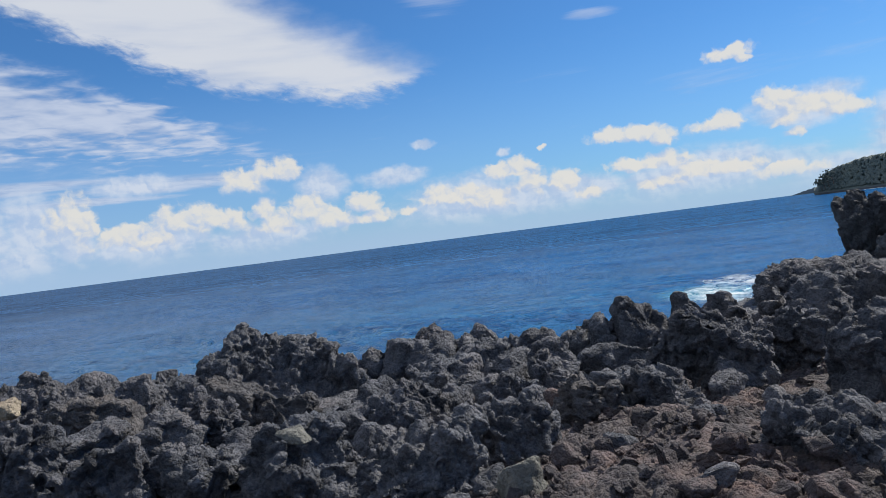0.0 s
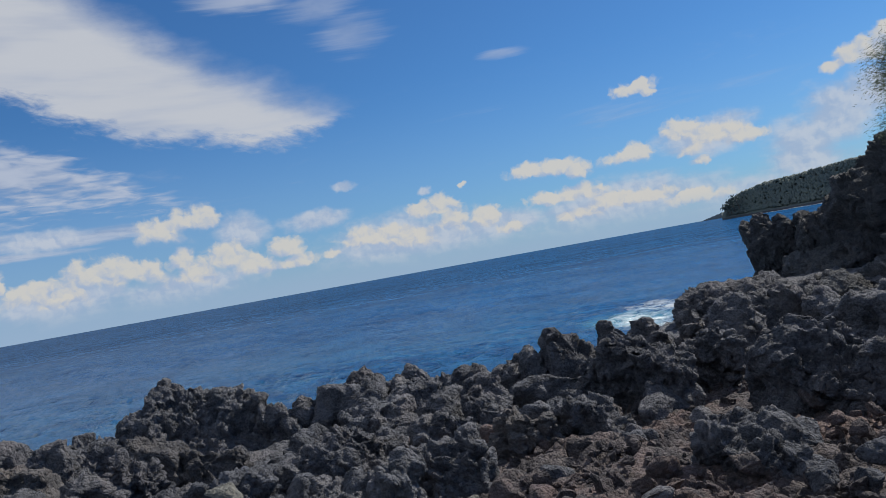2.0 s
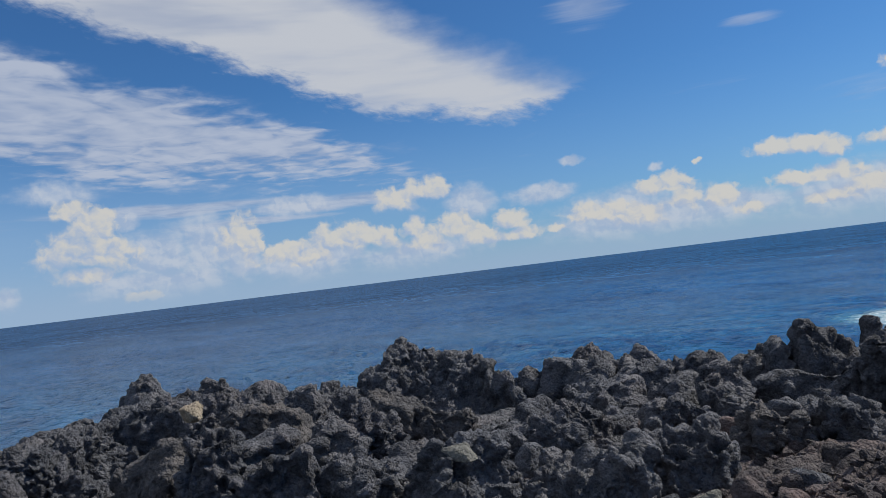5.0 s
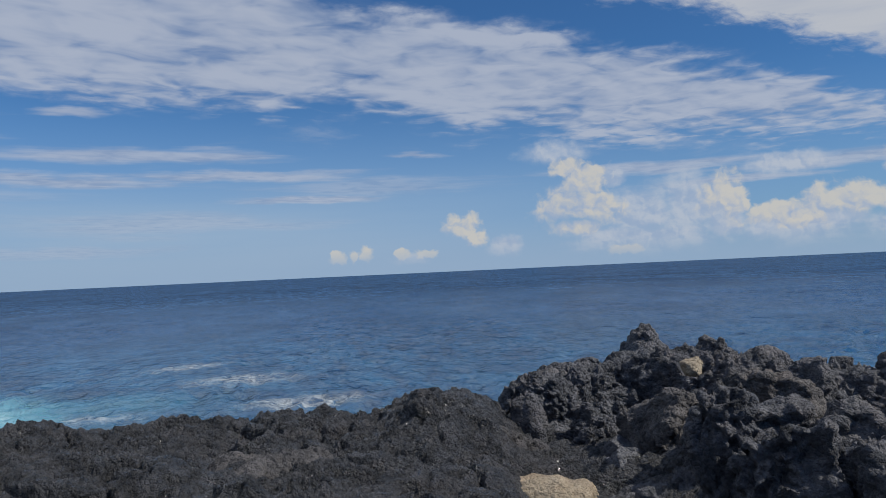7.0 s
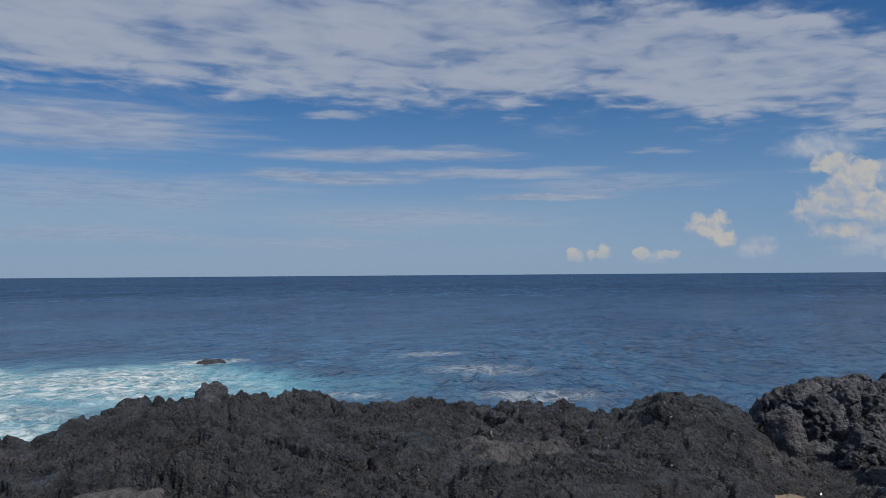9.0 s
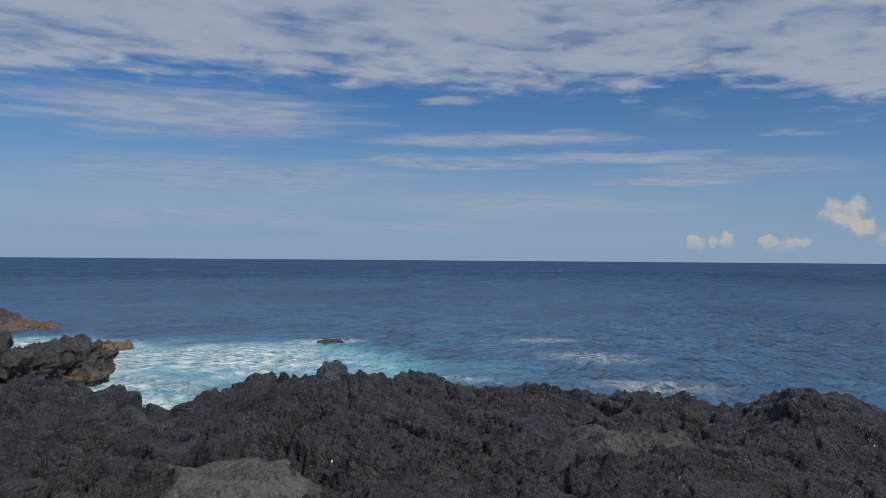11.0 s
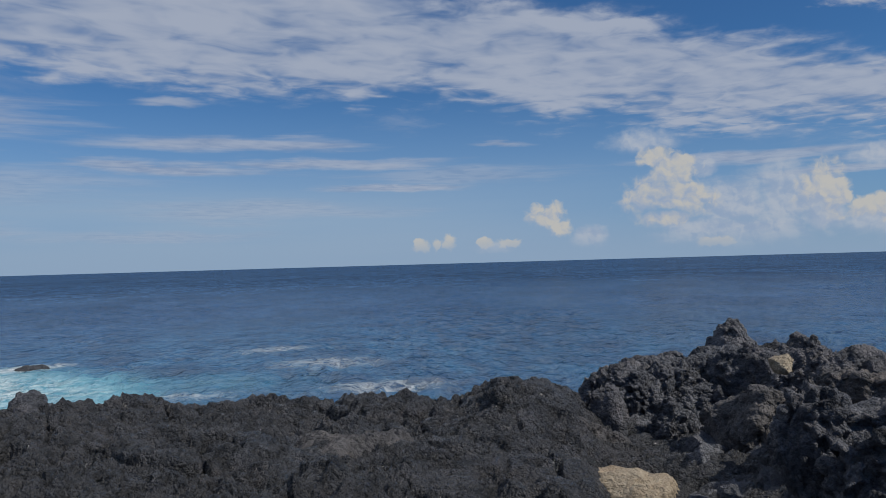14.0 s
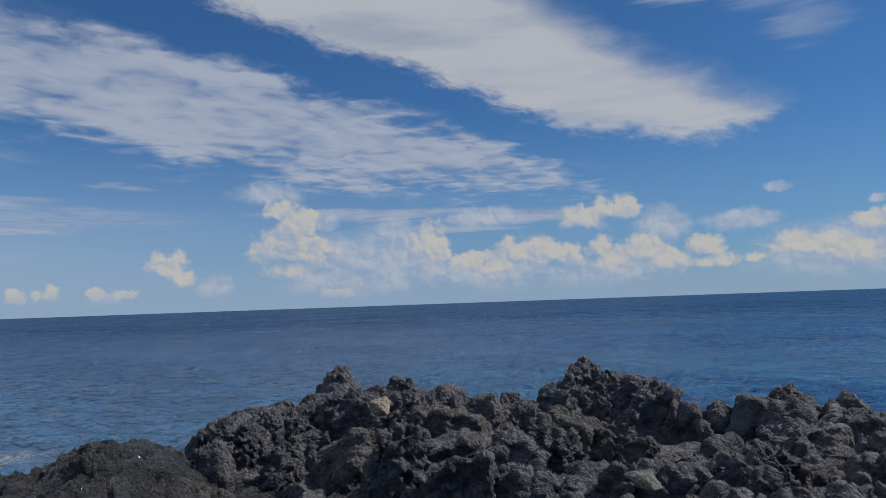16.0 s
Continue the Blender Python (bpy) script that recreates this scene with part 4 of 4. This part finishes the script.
rock(-0.11, 7.86, 0.09, 0.49, 0.44, 0.63, 1, "rough dark lava boulder among others on the shore")
rock(0.56, 7.06, 0.3, 0.34, 0.31, 0.52, -5, "rough dark lava boulder among others on the shore")
rock(-2.97, 5.38, 0.65, 0.27, 0.24, 0.92, 29, "rough dark lava boulder among others on the shore")
rock(-2.44, 5.3, 0.5, 0.42, 0.38, 0.79, 25, "rough dark lava boulder among others on the shore")
rock(-1.83, 5.38, 0.39, 0.33, 0.3, 0.65, 19, "rough dark lava boulder among others on the shore")
rock(3.50, 5.80, 0.68, 0.52, 0.40, 0.86, -31, "massive dark lava boulder with a shaded front", level=7, taper=0.3, square=0.65, strength=1.0, cuts=2, over=0.3, face=(-0.55, -0.8, -0.12, 0.32))
rock(3.98, 8.83, 0.56, 0.32, 0.29, 0.68, -24, "rough dark lava boulder among others on the shore")
rock(4.18, 8.21, 0.71, 0.37, 0.34, 0.57, -27, "rough dark lava boulder among others on the shore")
rock(5.13, 8.84, 0.62, 0.38, 0.34, 0.62, -30, "rough dark lava boulder among others on the shore")
rock(3.34, 7.28, 0.51, 0.35, 0.32, 0.58, -25, "rough dark lava boulder among others on the shore")
rock(5.35, 8.22, 0.58, 0.36, 0.33, 0.65, -33, "rough dark lava boulder among others on the shore")
rock(5.13, 7.06, 0.68, 0.39, 0.35, 0.78, -36, "rough dark lava boulder among others on the shore")
rock(3.52, 9.16, 0.5, 0.36, 0.33, 0.66, -21, "rough dark lava boulder among others on the shore")
rock(4.02, 5.49, 0.45, 0.35, 0.31, 0.7, -36, "rough dark lava boulder among others on the shore")
rock(6.38, 10.5, 0.45, 0.5, 0.45, 0.74, -31, "rough dark lava boulder among others on the shore")
rock(6.64848, 12.7728, 0.5, 1.65, 1.16, 0.93, -27, "flat-topped black lava ledge above the surf", level=7, square=0.65, strength=1.2, cuts=0, over=0.1, name="lava_ledge", category="ledge")
rock(-6.72, 8.04, 0.27, 0.67, 0.6, 1.29, 40, "black clinkery lava outcrop dropping to the water", level=7, square=0.85, name="lava_outcrop", category="outcrop")
rock(-6.42, 9.45, 0.33, 0.71, 0.57, 1.38, 34, "rough middle mass of the spired outcrop", level=7, name="lava_outcrop", category="outcrop")
rock(-6.35, 9.75, 0.73, 0.25, 0.25, 0.34, 33, "narrow black lava spire on the outcrop", taper=1.35, strength=0.8, cuts=-2, level=6, name="lava_outcrop", category="outcrop")
rock(-6.4, 9.75, 0.37, 0.47, 0.47, 1.16, 33, "knobbly foot of the black lava spire", taper=0.5, name="lava_outcrop", category="outcrop")
rock(-6.23, 8.96, 0.08, 1.6, 0.88, 1.41, 35, "broad dark mass of the spired lava outcrop", level=7, square=0.85, name="lava_outcrop", category="outcrop")
rock(-4.74, 8.15, 0.49, 0.18, 0.14, 0.13, 30, "pale buff weathered patch stone on the outcrop", PALE_ROCK, square=0.5, strength=0.2, name="pale_stone", category="stone")
rock(-5.44, 7.12, -0.02, 0.62, 0.43, 1.07, 37, "shaded lava foot in the rocky hollow", level=7, name="lava_outcrop", category="outcrop")
rock(-5.17, 9.29, 0.56, 0.51, 0.46, 1.27, 29, "knobbly lava outcrop holding a pale patch", level=7, name="lava_outcrop", category="outcrop")
rock(-5.6, 9.45, 0.36, 0.68, 0.54, 1.23, 31, "rough top of the spired lava outcrop", level=7, name="lava_outcrop", category="outcrop")
rock(-6.68, 8.79, 0.29, 0.62, 0.56, 1.25, 37, "clinkery shoulder of the spired lava outcrop", level=7, name="lava_outcrop", category="outcrop")
rock(-4.43, 6.96, 0.34, 0.42, 0.46, 1.36, 32, "brownish lava rib sloping to the hollow", BROWN_LAVA, level=7, taper=0.3, name="lava_outcrop", category="outcrop")
rock(-3.9, 6.84, 0.39, 0.37, 0.37, 1.29, 30, "fluted grey brown lava rib", BROWN_LAVA, taper=0.3, name="lava_outcrop", category="outcrop")
rock(-6.23, 6.93, 0.11, 0.34, 0.31, 1, 42, "ragged black lava lip over the water")
rock(-3.91, 7.94, 0.38, 0.47, 0.38, 0.69, 26, "brownish flat-faced lava slab", BROWN_LAVA, square=0.75, strength=0.7)
rock(-4.45, 9.45, 0.49, 0.41, 0.37, 0.73, 25, "smooth black rounded lava boulder on the crest", strength=0.45)
rock(-3.81, 9.24, 0.4, 0.35, 0.32, 0.56, 22, "black pitted lava boulder on the crest")
rock(-3.23, 6.67, 0.26, 0.35, 0.32, 0.84, 26, "rough dark lava boulder among others on the shore")
rock(-2.71, 6.73, 0.37, 0.47, 0.42, 0.84, 22, "rough dark lava boulder among others on the shore")
rock(-5.77, 5.86, -0.06, 0.7, 0.63, 1.37, 45, "brownish lava slope below the shelf hump", BROWN_LAVA, level=7, strength=0.7, name="lava_outcrop", category="outcrop")
rock(-4.63, 5.0, -0.19, 0.62, 0.42, 0.34, 38, "pale buff weathered boulder at the foot of the shelf", PALE_ROCK, strength=0.3, square=0.6, cuts=-3, level=6, name="pale_boulder")
rock(-5.56, -0.16, 0.27, 0.75, 0.5, 0.6, 92, "smooth brownish grey lava swelling on the shelf", BROWN_LAVA, level=7, strength=0.4, cuts=-2)
rock(-9.68, 1.36, 0.33, 0.31, 0.31, 0.5, 82, "black lava knob on the shelf crest")
rock(-6.06, 3.18, 0.12, 0.9, 0.75, 0.97, 62, "brownish grey lava swelling in the wet shelf", BROWN_LAVA, level=7, strength=0.6, cuts=-3)
rock(-2.94, 10.07, 0.48, 0.35, 0.28, 0.94, 16, "clinkery dark lava knob on the shore crest", cuts=-3, name="lava_outcrop", category="outcrop")
rock(-2.24, 10.23, 0.56, 0.35, 0.28, 0.95, 12, "clinkery dark lava knob on the shore crest", cuts=-3, name="lava_outcrop", category="outcrop")
rock(-1.75, 10.24, 0.4, 0.35, 0.28, 0.96, 10, "clinkery dark lava knob on the shore crest", cuts=-3, name="lava_outcrop", category="outcrop")
rock(-1.36, 10.21, 0.13, 0.34, 0.28, 0.95, 8, "clinkery dark lava knob on the shore crest", cuts=-3, name="lava_outcrop", category="outcrop")
rock(-0.91, 10.18, 0.25, 0.34, 0.27, 0.95, 5, "clinkery dark lava knob on the shore crest", cuts=-3, name="lava_outcrop", category="outcrop")
rock(-0.55, 10.13, 0.35, 0.34, 0.27, 0.95, 3, "clinkery dark lava knob on the shore crest", cuts=-3, name="lava_outcrop", category="outcrop")
rock(-0.13, 10.06, 0.33, 0.34, 0.27, 0.95, 1, "clinkery dark lava knob on the shore crest", cuts=-3, name="lava_outcrop", category="outcrop")
rock(0.24, 9.98, 0.26, 0.33, 0.27, 0.94, -1, "clinkery dark lava knob on the shore crest", cuts=-3, name="lava_outcrop", category="outcrop")
rock(0.62, 9.89, 0.24, 0.33, 0.27, 0.93, -4, "clinkery dark lava knob on the shore crest", cuts=-3, name="lava_outcrop", category="outcrop")
rock(0.98, 9.79, 0.22, 0.33, 0.26, 0.92, -6, "clinkery dark lava knob on the shore crest", cuts=-3, name="lava_outcrop", category="outcrop")
rock(1.33, 9.67, 0.19, 0.33, 0.26, 0.92, -8, "clinkery dark lava knob on the shore crest", cuts=-3, name="lava_outcrop", category="outcrop")
rock(1.68, 9.54, 0.23, 0.32, 0.26, 0.9, -10, "clinkery dark lava knob on the shore crest", cuts=-3, name="lava_outcrop", category="outcrop")
rock(2, 9.4, 0.35, 0.32, 0.26, 0.89, -12, "clinkery dark lava knob on the shore crest", cuts=-3, name="lava_outcrop", category="outcrop")
rock(-6.74, 7.68, 0.21, 0.47, 0.38, 0.94, 42, "ragged black lava knob on the spired outcrop", cuts=-3, name="lava_outcrop", category="outcrop")
rock(-6.75, 8.01, 0.24, 0.48, 0.38, 0.96, 40, "ragged black lava knob on the spired outcrop", cuts=-3, name="lava_outcrop", category="outcrop")
rock(-6.61, 8.4, 0.26, 0.48, 0.39, 0.97, 38, "ragged black lava knob on the spired outcrop", cuts=-3, name="lava_outcrop", category="outcrop")
rock(-6.46, 8.79, 0.3, 0.49, 0.4, 0.99, 36, "ragged black lava knob on the spired outcrop", cuts=-3, name="lava_outcrop", category="outcrop")
rock(-6.24, 9.11, 0.39, 0.51, 0.4, 1, 34, "ragged black lava knob on the spired outcrop", cuts=-3, name="lava_outcrop", category="outcrop")
rock(-5.81, 9.21, 0.41, 0.49, 0.4, 0.97, 32, "ragged black lava knob on the spired outcrop", cuts=-3, name="lava_outcrop", category="outcrop")
rock(-5.46, 9.28, 0.46, 0.49, 0.39, 0.96, 30, "ragged black lava knob on the spired outcrop", cuts=-3, name="lava_outcrop", category="outcrop")
rock(-5.12, 9.33, 0.44, 0.48, 0.39, 0.94, 29, "ragged black lava knob on the spired outcrop", cuts=-3, name="lava_outcrop", category="outcrop")
rock(-4.79, 9.36, 0.39, 0.48, 0.39, 0.92, 27, "ragged black lava knob on the spired outcrop", cuts=-3, name="lava_outcrop", category="outcrop")
rock(-4.5, 9.47, 0.37, 0.48, 0.39, 0.9, 25, "ragged black lava knob on the spired outcrop", cuts=-3, name="lava_outcrop", category="outcrop")
rock(-4.2, 9.57, 0.28, 0.48, 0.38, 0.89, 24, "ragged black lava knob on the spired outcrop", cuts=-3, name="lava_outcrop", category="outcrop")
rock(-3.92, 9.66, 0.28, 0.48, 0.38, 0.88, 22, "ragged black lava knob on the spired outcrop", cuts=-3, name="lava_outcrop", category="outcrop")
rock(-3.62, 9.74, 0.25, 0.48, 0.38, 0.86, 20, "ragged black lava knob on the spired outcrop", cuts=-3, name="lava_outcrop", category="outcrop")
rock(-3.33, 9.81, 0.18, 0.48, 0.38, 0.85, 19, "ragged black lava knob on the spired outcrop", cuts=-3, name="lava_outcrop", category="outcrop")


def loose_stones():
    """Loose lava stones between the boulders, each an object of its own, and the finer rubble in one."""
    rng = np.random.RandomState(12)
    meshes = []
    for k in range(14):
        p, t = boulder_shape(4, (1.0, 0.85, 0.7), 500 + k, 0.7, 7, 0.0)
        p = p + 0.10 * (p / np.linalg.norm(p, axis=1)[:, None]) * (lumps(p / 0.4, k) - 0.4)[:, None]
        meshes.append(mesh_of("lava_stone", p, t, RUBBLE if k < 4 else LAVA))
    for k in range(230):
        a = rng.uniform(-46, 44)
        r = rng.uniform(4.2, 11.0)
        if a > -4 and rng.uniform() < 0.45:
            r = rng.uniform(4.0, 7.5)
        if a < -37:
            a += 40
        size = rng.uniform(0.07, 0.24) if r > 6.5 else rng.uniform(0.05, 0.15)
        x, y = spot(a, r)
        z = float(ground_height(np.array([a]), np.array([r]))[0])
        ob = new("lava_stone", meshes[rng.randint(0, 4) if a > 0 and r < 7 and rng.uniform() < 0.6 else rng.randint(4, 14)])
        ob.matrix_world = pose(x, y, z + size * 0.35, rng.uniform(-40, 40), rng.uniform(-40, 40), rng.uniform(0, 360)) @ Matrix.Diagonal((size, size, size, 1))
        tagged(ob, "loose rough lava stone lying between larger boulders", "stone", "loose lava stones")
    bv, bt = ball(2)
    vs, fs, count = [], [], 0
    for k in range(3200):
        a, r = rng.uniform(-8, 46), rng.uniform(3.6, 8.2)
        size = rng.uniform(0.014, 0.048) * (1 + (rng.uniform() < 0.15))
        x, y = spot(a, r)
        z = float(ground_height(np.array([a]), np.array([r]))[0]) + 0.16 * float(fractal(np.array([[x, y, 0.0]]) / 1.3, 4, 0.5, 5)[0])
        q = np.sign(bv) * np.abs(bv) ** 0.7
        n = rng.normal(size=(8, 3))
        n /= np.linalg.norm(n, axis=1)[:, None]
        for m in n:
            q = q - m * (np.maximum(q @ m - 0.5, 0))[:, None]
        q = q * size * rng.uniform(0.6, 1.2, 3)
        vs.append(q + np.array((x, y, z + size * 0.4)))
        fs.append(bt + count)
        count += len(bv)
    tagged(new("rubble", mesh_of("rubble", np.concatenate(vs), np.concatenate(fs), RUBBLE, False)), "reddish brown broken lava rubble on the ground", "rubble", kind="stuff")


loose_stones()


# ---- tree on the cliff ----
def ironwood():
    rng = random.Random(4)
    x, y = spot(41.9, 18.6)
    root = tagged(new("ironwood_tree"), "feathery green ironwood tree on the dark cliff", "tree")
    root.matrix_world = pose(x, y, 1.55)
    bm = bmesh.new()

    def limb(a, b, r0, r1):
        axis = (b - a).normalized()
        side = axis.orthogonal().normalized()
        other = axis.cross(side)
        rings = []
        for c, r in ((a, r0), ((a + b) / 2 + side * r0 * 0.6, (r0 + r1) / 2), (b, r1)):
            rings.append([bm.verts.new(c + (side * math.cos(k * math.pi / 3) + other * math.sin(k * math.pi / 3)) * r) for k in range(6)])
        for lo, hi in zip(rings, rings[1:]):
            for k in range(6):
                bm.faces.new((lo[k], lo[(k + 1) % 6], hi[(k + 1) % 6], hi[k]))

    trunk = [Vector((0, 0, -0.4)), Vector((-0.08, 0.05, 0.9)), Vector((-0.02, 0.0, 1.6)), Vector((-0.15, 0.05, 2.3)), Vector((-0.1, 0, 2.9))]
    radii = [0.15, 0.12, 0.085, 0.05, 0.02]
    for k in range(4):
        limb(trunk[k], trunk[k + 1], radii[k], radii[k + 1])
    verts, faces = [], []
    for k in range(130):
        h = rng.uniform(0.5, 2.85)
        a = rng.uniform(0, 2 * math.pi)
        start = Vector((-0.08, 0.03, h))
        reach = (1.2 - 0.25 * abs(h - 1.4)) * rng.uniform(0.5, 1.1)
        end = start + Vector((math.cos(a) * reach, math.sin(a) * reach, rng.uniform(0.15, 0.6)))
        limb(start, end, 0.022, 0.005)
        for j in range(640):
            c = start.lerp(end, rng.uniform(0.3, 1.08)) + Vector((rng.gauss(0, 0.13), rng.gauss(0, 0.13), rng.gauss(0, 0.12)))
            way = Vector((rng.gauss(0, 1), rng.gauss(0, 1), rng.gauss(-0.3, 0.8))).normalized()
            w = way.orthogonal().normalized() * 0.007
            tip = c + way * rng.uniform(0.05, 0.13)
            base = len(verts)
            verts += [c - w, c + w, tip]
            faces.append((base, base + 1, base + 2))
    me = bpy.data.meshes.new("trunk")
    bm.to_mesh(me)
    me.materials.append(BARK)
    new("trunk", me).parent = root
    new("crown", mesh_of("crown", [tuple(v) for v in verts], faces, NEEDLES, False)).parent = root


ironwood()
